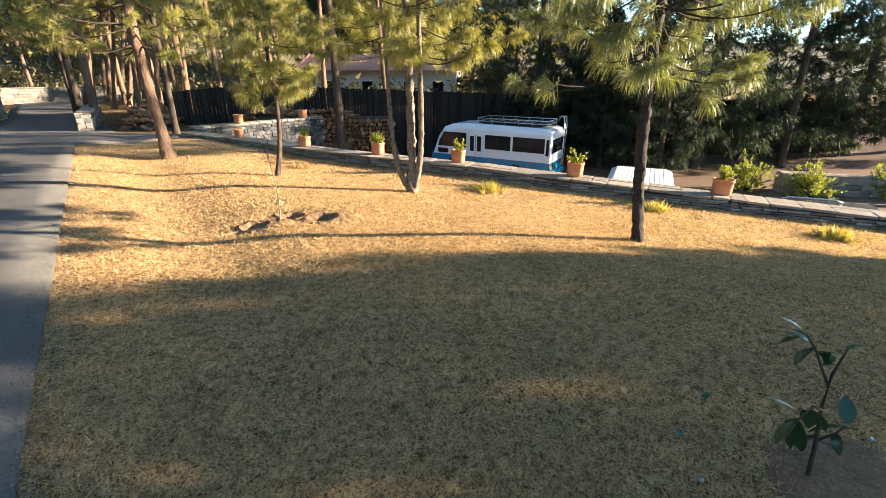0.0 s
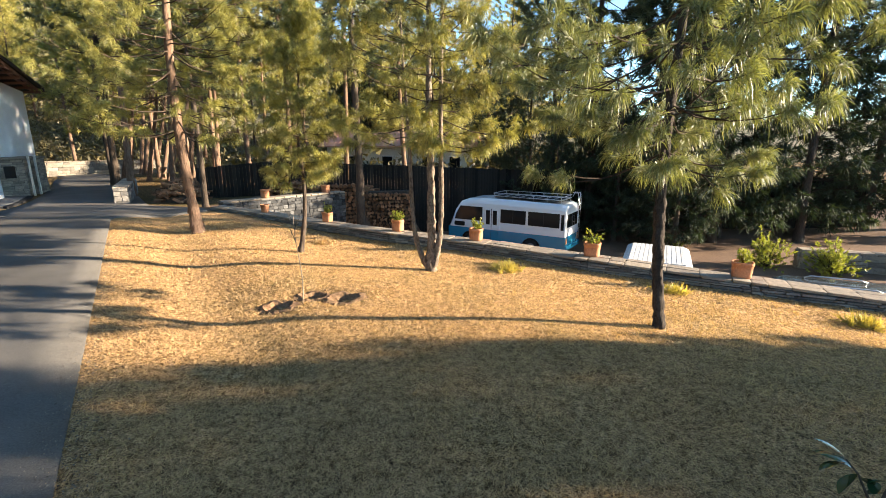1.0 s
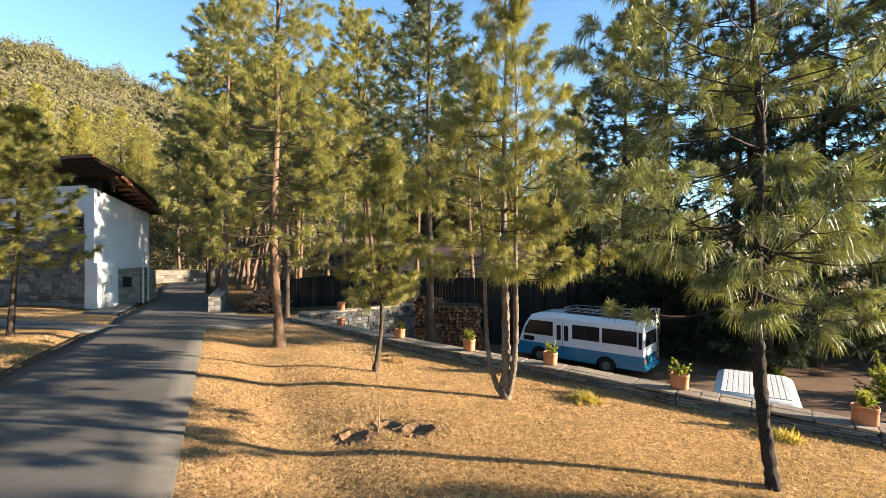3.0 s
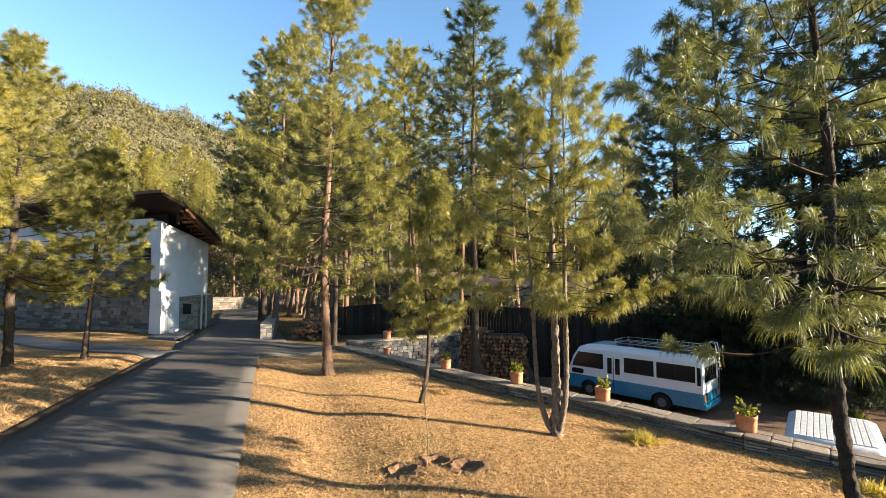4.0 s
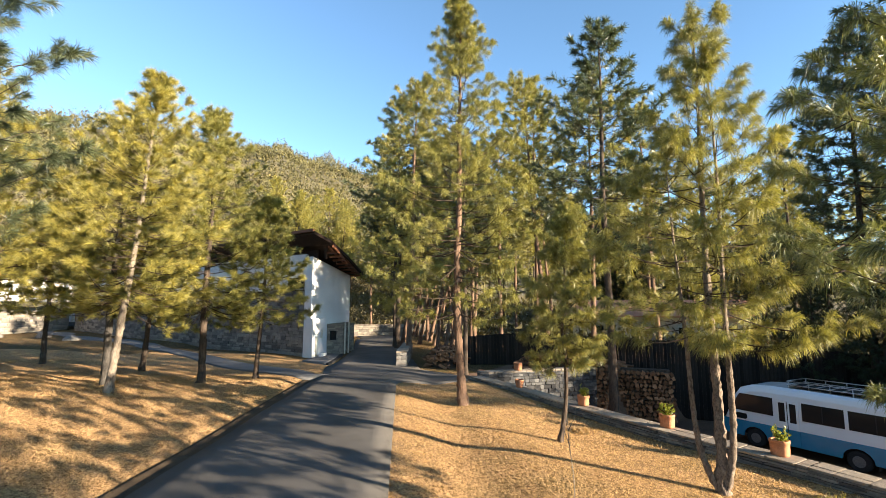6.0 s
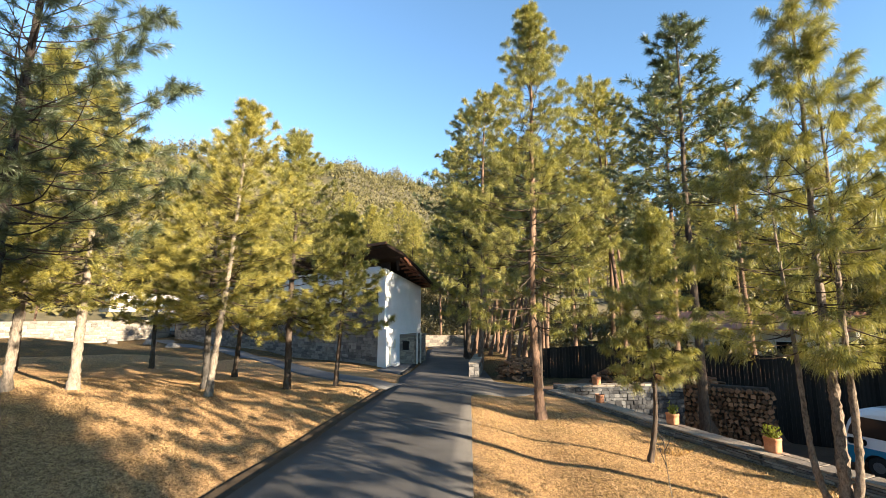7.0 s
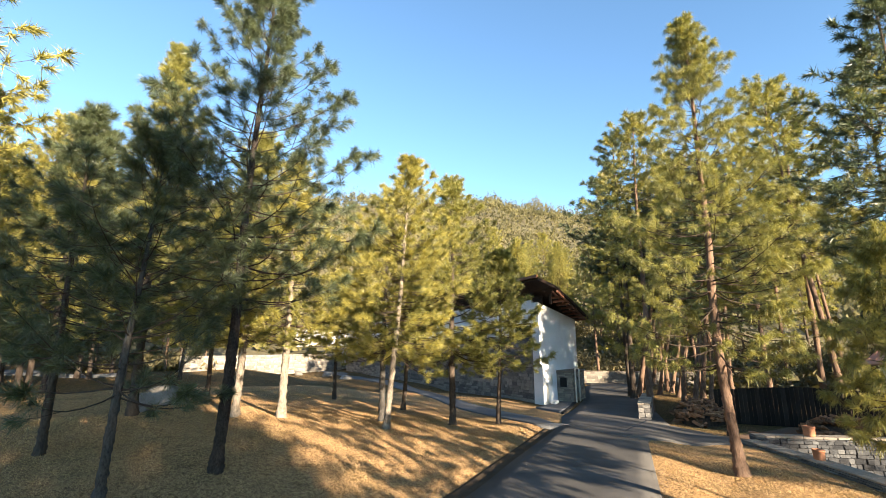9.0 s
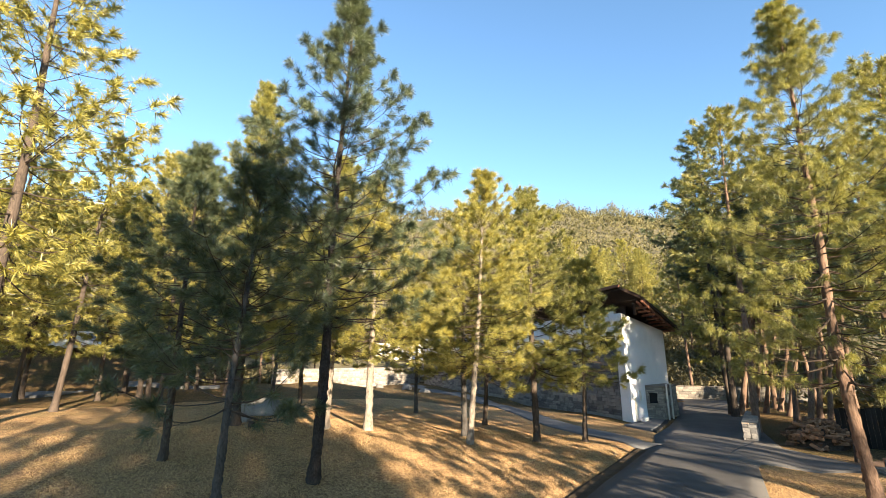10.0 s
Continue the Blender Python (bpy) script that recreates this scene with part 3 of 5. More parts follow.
pine((-15.5, -2.3), 8.6, 2.7, 2.6, 0.10, 31, "shaded pine with a thin dark trunk", M_NEEDLE_BLUE_SHADE, M_BARK, **MID)
pine((-22.0, -0.8), 15.2, 3.3, 3.2, 0.17, 32, "pine with a dark trunk near the boulder", M_NEEDLE, M_BARK, **MID)
pine((-25.2, 1.9), 9.0, 3.0, 3.0, 0.11, 33, "pine among its neighbours on the bank", M_NEEDLE_GOLD_SUN, M_BARK, **MID)
pine((-26.5, 3.3), 8.5, 2.9, 3.0, 0.10, 34, "pine among its neighbours on the bank", M_NEEDLE_GOLD_SUN, M_BARK, **MID)

# tall pines of the wood: a few grown, the rest copied from them
proto = [
    pine((-18.4, 24.0), 18.3, 3.8, 8.6, 0.20, 41, "tall forest pine with a long bare reddish trunk", M_NEEDLE_WOOD, M_BARK_RED, top=(0.6, 0), group="tall pines of the wood", shape=0.6, **FAR),
    pine((-19.7, 29.4), 17.0, 3.6, 8.0, 0.16, 42, "tall forest pine with a long bare reddish trunk", M_NEEDLE_WOOD, M_BARK_RED, top=(1.2, 0.3), group="tall pines of the wood", shape=0.6, **FAR),
    pine((-24.6, 30.6), 18.5, 4.3, 4.5, 0.20, 43, "tall forest pine with a dark trunk", M_NEEDLE_GOLD_SUN, M_BARK, top=(-0.5, 0), group="tall pines of the wood", shape=0.6, **FAR),
    pine((-5.6, 21.8), 19.5, 4.7, 8.6, 0.21, 44, "tall dark pine with level limbs in the yard", M_NEEDLE_BLUE_SHADE, M_BARK, group="tall pines of the yard", shape=0.8, level=34, limbs=6, **dict(FAR, whorl=0.66, node=0.55)),
    pine((9.5, 26.5), 15.5, 4.5, 1.5, 0.26, 45, "great dark pine with drooping boughs", M_NEEDLE_SHADE_DARK, M_BARK, group="dark pines behind the bus", shape=0.6, count=16, length=0.5, width=0.055, tuft=0.42, node=0.4, whorl=0.62, droop=0.9),
]


def plant(p, x, y, scale, turn, lean=0.0, z=None):
    h = float(land(x, y)) - 0.08 if z is None else z
    return copy_thing(p, Matrix.Translation((x, y, h)) @ Matrix.Rotation(radians(turn), 4, "Z") @ Matrix.Rotation(radians(lean), 4, "Y") @ Matrix.Scale(scale, 4))


rnd = random.Random(5)
for x, y, k, s in [(-21.3, 34.5, 1, 0.95), (-25.4, 36.5, 0, 1.0), (-17.4, 31.0, 0, 0.8), (-20.5, 36.0, 0, 0.9),
                (-26.4, 40.4, 0, 1.0), (-18.8, 33.5, 1, 1), (-15.0, 30.5, 0, 0.9), (-12.6, 33.6, 1, 1.25), (-23.8, 40.5, 0, 1),
                (-17.5, 39.0, 1, 1), (-15.0, 37.5, 1, 1.3), (-9.6, 34.5, 1, 1.2)]:
    plant(proto[k], x, y, s, rnd.uniform(0, 360), rnd.uniform(-3, 3))
for x, y, k in [(-26.6, 34.8, 0.9), (-23.96, 30.6, 1.0), (-30.3, 41.0, 0.9), (-29.0, 39.6, 0.9), (-31.5, 44.9, 1.0), (-23.8, 32.9, 0.85), (-24.1, 34.9, 0.85),
                (-22.1, 32.65, 0.85), (-18.0, 27.7, 0.8), (-17.4, 28.3, 0.75), (-18.4, 29.2, 0.8)]:
    plant(proto[0], x, y, k, 33 + rnd.uniform(-15, 15), rnd.uniform(5, 11))
# the wood behind the white house and along the drive
for i in range(44):
    x, y = rnd.uniform(-78, -28), rnd.uniform(38, 80)
    if y < 27 - 0.35 * (x + 28):
        continue
    plant(proto[rnd.choice((0, 1, 2, 2))], x, y, rnd.uniform(0.75, 1.05), rnd.uniform(0, 360), rnd.uniform(-2, 2))
# pines of the yard and beyond its fence
plant(proto[3], -11.8, 19.6, 0.6, 40)
plant(proto[3], -23.6, 29.6, 1.08, 110)
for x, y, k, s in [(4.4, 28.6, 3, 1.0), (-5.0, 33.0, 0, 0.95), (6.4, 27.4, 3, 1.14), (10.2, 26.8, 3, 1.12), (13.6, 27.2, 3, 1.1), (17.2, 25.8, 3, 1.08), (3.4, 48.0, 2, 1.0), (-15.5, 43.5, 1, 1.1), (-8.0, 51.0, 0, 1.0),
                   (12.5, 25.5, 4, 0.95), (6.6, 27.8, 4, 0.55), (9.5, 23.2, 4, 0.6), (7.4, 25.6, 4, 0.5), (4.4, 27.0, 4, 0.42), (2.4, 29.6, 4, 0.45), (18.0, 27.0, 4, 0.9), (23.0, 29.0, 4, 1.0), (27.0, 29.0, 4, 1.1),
                   # dark pines added to stand in for the darkness between trunks
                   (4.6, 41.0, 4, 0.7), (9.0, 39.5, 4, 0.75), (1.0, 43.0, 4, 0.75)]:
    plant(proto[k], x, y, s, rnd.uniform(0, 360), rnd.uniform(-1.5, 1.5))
# the sunny wood on the slope past the grove
for x, y, k, s in [(-24.0, -9.8, 2, 1.32), (-31.5, -9.5, 2, 0.85), (-36.0, -5.5, 2, 0.8), (-34.5, -14.0, 2, 0.95), (-40.0, -2.0, 1, 0.8), (-44.0, 1.5, 2, 0.75), (-39.0, -9.5, 2, 0.8), (-29.5, -17.0, 2, 1.1), (-47.0, -4.5, 2, 0.9), (-36.5, -20.0, 2, 1.0)]:
    plant(proto[k], x, y, s, rnd.uniform(0, 360), rnd.uniform(-2, 2))
for i in range(30):
    x, y = rnd.uniform(-85, -56), rnd.uniform(-42, 12)
    plant(proto[rnd.choice((1, 2, 2))], x, y, rnd.uniform(0.7, 1.0), rnd.uniform(0, 360), rnd.uniform(-2, 2))
for i in range(14):
    plant(proto[2], rnd.uniform(-52, -36), rnd.uniform(-24, -5), rnd.uniform(0.75, 1.0), rnd.uniform(0, 360), rnd.uniform(-2, 2))
# the wood closing the view past the yard
for i in range(20):
    plant(proto[rnd.choice((2, 2, 4))], rnd.uniform(-16, 12), rnd.uniform(51, 70), rnd.uniform(0.75, 1.0), rnd.uniform(0, 360), rnd.uniform(-2, 2))
# unseen trees added to the sunward side, to shade the near lawn, lane and drive
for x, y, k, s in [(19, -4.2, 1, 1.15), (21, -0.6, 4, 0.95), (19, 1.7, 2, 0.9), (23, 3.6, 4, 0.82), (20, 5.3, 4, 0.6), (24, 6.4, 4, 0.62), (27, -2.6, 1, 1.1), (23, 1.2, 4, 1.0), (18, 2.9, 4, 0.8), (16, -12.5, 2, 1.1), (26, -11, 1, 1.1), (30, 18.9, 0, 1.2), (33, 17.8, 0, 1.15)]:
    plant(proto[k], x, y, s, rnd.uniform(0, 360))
# also unseen: shapes the shade edge on the right of the lawn
pine((13.4, 6.2), 6.3, 2.6, 1.0, 0.09, 51, "unseen young pine added sunward to shade the lawn", M_NEEDLE_MID, M_BARK, **MID)


# ---------------------------------------------------------------- masonry
def unit_stones(mat, n, seed, rough=0.12):
    """Unit blocks with knocked corners, for scaling into stones."""
    rng = random.Random(seed)
    out = []
    for _ in range(n):
        bm = box((1, 1, 1))
        bmesh.ops.bevel(bm, geom=bm.edges[:], offset=0.07, segments=1, affect="EDGES")
        for v in bm.verts:
            v.co += Vector((rng.uniform(-1, 1), rng.uniform(-1, 1), rng.uniform(-1, 1))) * rough * 0.5
        out.append(mesh_of("stone", bm, mat))
    return out


def course_stones(parent, meshes, p0, p1, z_lo, z_hi, course, piece, depth, seed, name="stone", limit=300, mat=None):
    """Rough courses of stones on the face from p0 to p1 (plan), outward to the right of that line. z_lo and z_hi: heights or functions of the share along."""
    rng = random.Random(seed)
    a, b = Vector((*p0, 0)), Vector((*p1, 0))
    d = (b - a).normalized()
    L = (b - a).length
    out = Vector((d.y, -d.x, 0))
    turn = Matrix((d, -out, Vector((0, 0, 1)))).transposed().to_4x4()
    lo = z_lo if callable(z_lo) else (lambda u: z_lo)
    hi = z_hi if callable(z_hi) else (lambda u: z_hi)
    made, rest = 0, []
    s, k = 0.0, 0
    base = min(lo(0), lo(1), lo(0.5))
    top = max(hi(0), hi(1))
    z = base
    while z < top - 0.02:
        h = course * rng.uniform(0.75, 1.3)
        s = -rng.uniform(0, piece)
        while s < L:
            w = piece * rng.uniform(0.5, 1.6)
            s0, s1 = max(0, s), min(L, s + w)
            u = (s0 + s1) / 2 / L
            s += w
            zl, zh = max(z, lo(u)), min(z + h, hi(u))
            if s1 - s0 < 0.05 or zh - zl < 0.03:
                continue
            g = 0.012
            c = a + d * (s0 + s1) / 2 + out * (depth * rng.uniform(-0.15, 0.25)) + Vector((0, 0, (zl + zh) / 2))
            m = Matrix.Translation(c) @ turn @ Matrix.Rotation(rng.uniform(-0.02, 0.02), 4, "Y") @ Matrix.Diagonal((s1 - s0 - g, depth, zh - zl - g, 1))
            me = meshes[rng.randrange(len(meshes))]
            if made < limit:
                ob = new(name, me)
                ob.parent = parent
                ob.matrix_basis = m
                made += 1
            else:
                rest.append((m, me))
        z += h
    if rest:
        V, Fq, n = [], [], 0
        for m, me in rest:
            co = np.array([m @ v.co for v in me.vertices])
            V.append(co)
            for p in me.polygons:
                Fq.append(tuple(i + n for i in p.vertices))
            n += len(co)
        me = bpy.data.meshes.new("stonework")
        me.from_pydata(np.concatenate(V).tolist(), [], Fq)
        me.materials.append(mat or meshes[0].materials[0])
        tagged(part("stonework", me, None, parent), kind="stuff")


STONES = unit_stones(M_STONE, 6, 1)
STONES_BLUE = unit_stones(M_STONE_BLUE, 6, 3)
STONES_WARM = unit_stones(M_STONE_WARM, 6, 2)
SLABS = unit_stones(M_SLAB, 5, 3, 0.03)


def coping(parent, p0, p1, width, z, seed, thick=0.08):
    rng = random.Random(seed)
    z0, z1 = z if isinstance(z, tuple) else (z, z)
    a, b = Vector((*p0, z0)), Vector((*p1, z1))
    d = (b - a).normalized()
    out = Vector((d.y, -d.x, 0)).normalized()
    turn = Matrix((d, -out, d.cross(-out))).transposed().to_4x4()
    s, L = 0.0, (b - a).length
    while s < L - 0.05:
        w = min(rng.uniform(0.25, 0.6), L - s)
        cut = rng.uniform(0.3, 0.7)
        parts = [(0.0, 1.0)] if rng.random() < 0.3 else [(0.0, cut), (cut, 1.0)]
        for lo, hi in parts:
            c = a + d * (s + w / 2) - out * width * ((lo + hi) / 2) + Vector((0, 0, thick / 2 + rng.uniform(-0.006, 0.006)))
            ob = new("slab", SLABS[rng.randrange(len(SLABS))])
            ob.parent = parent
            ob.matrix_basis = Matrix.Translation(c) @ turn @ Matrix.Diagonal((w - 0.012, width * (hi - lo) - 0.012, thick, 1))
        s += w


def retaining_wall():
    w = thing("retaining_wall", (0, 0, 0), "low dry-stone retaining wall capped with slate slabs", "wall", kind="structure")
    far = [(x + 0.42 * COPING_W, y + 0.9 * COPING_W) for x, y in WALL]
    bm = bmesh.new()
    inner = [(x + 0.03, y + 0.06) for x, y in WALL]
    add_prism(bm, inner + [(x - 0.02, y - 0.04) for x, y in far[::-1]], YARD_Z - 0.3, -0.05)
    for v in bm.verts:
        if v.co.z > -1:
            v.co.z += float(wall_z(v.co.x))
    part("core", bm, M_MORTAR, w, "dark mortar core")
    for i, (p, q) in enumerate(zip(WALL, WALL[1:])):
        za, zb = float(wall_z(p[0])), float(wall_z(q[0]))
        course_stones(w, STONES, p, q, lambda u: za + (zb - za) * u - 0.5, lambda u: za + (zb - za) * u - 0.055, 0.055, 0.34, 0.12, 100 + i, limit=70)
        # slabs overhang the face a little
        d = (Vector(q) - Vector(p)).normalized()
        o = Vector((d.y, -d.x)) * 0.05
        coping(w, (p[0] + o.x, p[1] + o.y), (q[0] + o.x, q[1] + o.y), COPING_W, (za - 0.05, zb - 0.05), 200 + i, 0.05)
    return w


retaining_wall()


def yard_wall():
    """The second wall, running off from the corner behind the first."""
    w = thing("stone_wall", (0, 0, 0), "grey stone yard wall with slate capping and scattered pale stones", "wall", kind="structure")
    p, q = (-10.1, 17.9), (-6.4, 22.1)
    d = Vector((q[0] - p[0], q[1] - p[1])).normalized()
    o = Vector((d.y, -d.x))
    bm = bmesh.new()
    add_prism(bm, [(p[0] - o.x * 0.03, p[1] - o.y * 0.03), (q[0] - o.x * 0.03, q[1] - o.y * 0.03), (q[0] - o.x * 0.4, q[1] - o.y * 0.4), (p[0] - o.x * 0.4, p[1] - o.y * 0.4)], YARD_Z - 0.2, 0.05)
    part("core", bm, M_MORTAR, w)
    course_stones(w, STONES_BLUE, p, q, YARD_Z, 0.05, 0.15, 0.22, 0.12, 7, limit=300)
    coping(w, (p[0] + o.x * 0.06, p[1] + o.y * 0.06), (q[0] + o.x * 0.06, q[1] + o.y * 0.06), 0.5, 0.05, 8)
    return w


yard_wall()


# ---------------------------------------------------------------- flower pots
def flower_pot(at, size, seed, label, plant_kind="bush"):
    rng = random.Random(seed)
    t = thing("flower_pot", at, label, "flower pot", "terracotta pots along the wall")
    bm = bmesh.new()
    w, h = size
    prof = [(0.84, 0.0), (0.90, 0.12), (0.93, 0.55), (0.94, 0.80), (1.0, 0.82), (1.0, 0.97), (0.97, 1.0), (0.88, 1.0), (0.86, 0.86)]
    n = 20
    rings = []
    for r, z in prof:
        ring = []
        for k in range(n):
            a = 2 * math.pi * k / n
            c, s = math.cos(a), math.sin(a)
            e = (abs(c) ** 3.2 + abs(s) ** 3.2) ** (-1 / 3.2)
            ring.append(bm.verts.new((w / 2 * r * c * e, w / 2 * 0.8 * r * s * e, h * z)))
        rings.append(ring)
    for a, b in zip(rings, rings[1:]):
        for k in range(n):
            f = bm.faces.new((a[k], a[(k + 1) % n], b[(k + 1) % n], b[k]))
            f.smooth = True
    bm.faces.new(rings[0][::-1])
    part("pot", bm, M_TERRA, t)
    bm = bmesh.new()
    bmesh.ops.create_circle(bm, cap_ends=True, radius=w * 0.40, segments=16, matrix=Matrix.Translation((0, 0, h * 0.88)) @ Matrix.Diagonal((1, 0.8, 1, 1)))
    part("soil", bm, M_SOIL, t)
    g = np.random.default_rng(seed)
    stems, pos, dirs = [], [], []
    ph = h * rng.uniform(0.95, 1.2) if plant_kind else 0
    for i in range(10 if plant_kind else 0):
        a, e = rng.uniform(0, 6.28), rng.uniform(0.35, 1.3)
        L = ph * rng.uniform(0.6, 1.1)
        tip = np.array([math.cos(a) * math.cos(e) * L * 0.75, math.sin(a) * math.cos(e) * L * 0.75, h * 0.9 + L * math.sin(e)])
        root = np.array([0, 0, h * 0.88])
        stems.append((np.stack([root, (root + tip) / 2 + [0, 0, 0.04], tip]), np.array([0.008, 0.006, 0.003])))
        for j in range(7):
            u = 0.35 + 0.65 * j / 6
            pos.append(root + (tip - root) * u + g.normal(size=3) * 0.025)
            dirs.append((tip - root) / np.linalg.norm(tip - root))
    if plant_kind:
        V, Fc = tube_arrays(stems, 4)
        part("branchwork", mesh_from_arrays("branchwork", V, Fc, M_TWIG, True), None, t)
        V, Fc = needle_arrays(g, np.array(pos), np.array(dirs), 6, 0.065, 0.026, 0.7, 0.1, 0.05)
        part("leaves", mesh_from_arrays("leaves", V, Fc, M_LEAF_LIME, False), None, t)
    return t


for i, (x, y, w, h, lab) in enumerate([
        (-7.6, 16.15, 0.36, 0.30, "empty terracotta pot with bare soil on the wall"),
        (-4.83, 14.38, 0.40, 0.32, "terracotta pot with a sparse green plant on the wall"),
        (-2.43, 13.02, 0.40, 0.34, "terracotta pot with a bushy lime-green plant on the wall"),
        (-0.28, 11.9, 0.40, 0.33, "terracotta pot with a lime-green shrub on the wall"),
        (2.24, 10.56, 0.42, 0.33, "squarish terracotta pot with a spreading plant on the wall"),
        (4.78, 9.4, 0.44, 0.33, "terracotta pot with a light green plant on the wall"),
        (-9.0, 19.3, 0.44, 0.36, "terracotta pot on the yard wall"),
        (-7.1, 21.45, 0.44, 0.36, "terracotta pot on the yard wall"),
        (-10.75, 19.2, 0.40, 0.36, "terracotta pot on the ground by the gate post")]):
    z = float(wall_z(x)) if i < 6 else (0.13 if i < 8 else float(land(x, y)) - 0.02)
    flower_pot(Matrix.Translation((x, y, z)) @ Matrix.Rotation(radians(-27), 4, "Z"), (w * 0.86, h * 0.92), 300 + i, lab, "bush" if i not in (0, 6, 7, 8) else "")


# ---------------------------------------------------------------- the white house
HA, HB = Vector((-0.998, 0.06)), Vector((-0.535, 0.845))       # along the front; along the sunny side
H0 = Vector((-22.7, 21.0))


def hp(a, b, z=0.0):
    p = H0 + HA * a + HB * b
    return Vector((p.x, p.y, z))


def h_prism(rect, z0, z1):
    a0, b0, a1, b1 = rect
    return add_prism(bmesh.new(), [tuple(hp(a, b))[:2] for a, b in ((a0, b0), (a1, b0), (a1, b1), (a0, b1))], z0, z1)


def white_house():
    hs = thing("house", (0, 0, 0), "whitewashed house with stone-clad base and dark timber eaves", "house")
    bm = add_prism(bmesh.new(), [tuple(hp(a, b))[:2] for a, b in ((1.4, 0.0), (2.1, 0.0), (2.1, 7.6), (0.0, 7.6))], -0.9, 6.1)
    for v in bm.verts:
        if v.co.z > 5 and v.co.y > 24:
            v.co.z = 5.25
    part("wall", bm, M_WHITE, hs, "whitewashed sunny side wall")
    part("wall", h_prism((2.1, 0.06, 45.0, 0.6), 3.9, 6.3), M_WHITE, hs, "whitewashed upper wall")
    base = part("wall", h_prism((2.1, 0.12, 45.0, 6.9), -1.0, 3.9), M_MORTAR, hs, "stone-clad lower wall")
    p, q = hp(45.0, 0.1), hp(2.1, 0.1)
    course_stones(base, STONES, p.xy, q.xy, lambda u: -0.9, 3.9, 0.2, 0.7, 0.12, 17, limit=300)
    # raised roof over an open loft, sloping down along the sunny side
    bm = bmesh.new()
    sec = [(0.9, -1.0, 7.4), (-0.45, -0.1, 6.8), (-0.9, 3.7, 6.15), (-1.2, 8.4, 5.35)]
    lo, hi = [], []
    for far in (False, True):
        lo.append([bm.verts.new(hp(15.0 if far else a, b, z)) for a, b, z in sec])
        hi.append([bm.verts.new(hp(15.0 if far else a, b, z + 0.2)) for a, b, z in sec])
    for i in range(len(sec) - 1):
        bm.faces.new((lo[0][i], lo[0][i + 1], lo[1][i + 1], lo[1][i]))
        bm.faces.new((hi[0][i], hi[0][i + 1], hi[1][i + 1], hi[1][i]))
        for s in (0, 1):
            bm.faces.new((lo[s][i], lo[s][i + 1], hi[s][i + 1], hi[s][i]))
    for i in (0, -1):
        bm.faces.new((lo[0][i], lo[1][i], hi[1][i], hi[0][i]))
    bmesh.ops.recalc_face_normals(bm, faces=bm.faces)
    roof = part("roof", bm, M_ROOF, hs, "dark raised roof with deep boarded eaves")
    d = (hp(-0.06, 1.0, -0.17) - hp(0, 0.0, 0.0)).normalized()
    turn = d.to_track_quat("X", "Z").to_matrix().to_4x4()
    for k in range(2):
        part("rafter", box((8.0, 0.11, 0.15), Matrix.Translation(hp(-0.72 + 0.4 * k, 4.2, 5.96)) @ turn, 0.01), M_RAFTER, roof)
    for k in range(8):
        b = 1.0 + 0.95 * k
        z = 6.8 - 0.171 * (b + 0.1)
        part("purlin", h_prism((-0.5 - 0.08 * b, b, 0.5, b + 0.14), z - 0.3, z - 0.17), M_RAFTER, roof)
    part("fascia", h_prism((-1.22, 8.4, 15.0, 8.46), 5.3, 5.6), M_RAFTER, roof, "red-brown fascia board")
    part("ridge_cap", h_prism((0.95, -1.2, 3.2, -0.8), 7.56, 7.72), M_RAFTER, roof, "reddish ridge piece")
    for b in (0.4, 3.2, 6.0):
        part("loft_post", h_prism((0.2, b, 0.4, b + 0.2), 5.95 - 0.08 * b, 6.7 - 0.171 * b), M_ROOF, roof)
    part("loft_wall", h_prism((1.2, 0.7, 14.0, 0.9), 5.9, 6.6), M_ROOF, roof)
    # battered plinth at the corner, with niches
    bm = add_prism(bmesh.new(), [tuple(hp(a, b))[:2] for a, b in ((1.12, -0.14), (2.06, -0.14), (2.06, 0.0), (1.4, 0.0), (0.96, 2.4), (0.66, 2.4))], -0.9, 2.05)
    for v in bm.verts:
        if v.co.z > 0:
            v.co += (hp(1.4, 0.5) - v.co).normalized() * 0.1
            v.co.z = 2.05
    part("plinth", bm, M_WHITE, hs)
    part("step", h_prism((0.35, 0.5, 0.72, 1.6), -0.9, -0.2), M_WHITE, hs)
    for b, z0, z1 in ((0.42, -0.6, 0.85), (1.25, 0.75, 1.35)):
        a = 1.06 - 0.184 * b
        part("niche", h_prism((a - 0.07, b, a + 0.1, b + 0.22), z0, z1), M_CREAM, hs)
    # window in the upper front
    win = part("window", h_prism((2.25, 0.035, 3.85, 0.058), 4.0, 4.6), M_DARKGLASS, hs)
    for a in (2.17, 3.0, 3.83):
        part("frame", h_prism((a, 0.0, a + 0.1, 0.033), 3.95, 4.65), M_ROOF, win)
    for z in (3.85, 4.65):
        part("frame", h_prism((2.17, 0.0, 3.93, 0.033), z, z + 0.1), M_ROOF, win)
    # stone porch against the sunny side
    plan = [(0.95, 2.25), (-0.5, 3.4), (-0.9, 6.2), (0.2, 6.6)]
    pr = part("porch", add_prism(bmesh.new(), [tuple(hp(a, b))[:2] for a, b in plan], -1.0, 1.5), M_MORTAR, hs, "low stone porch with a small dark window")
    course_stones(pr, STONES_WARM, hp(*plan[0]).xy, hp(*plan[1]).xy, -0.9, 1.5, 0.14, 0.34, 0.1, 19, limit=140)
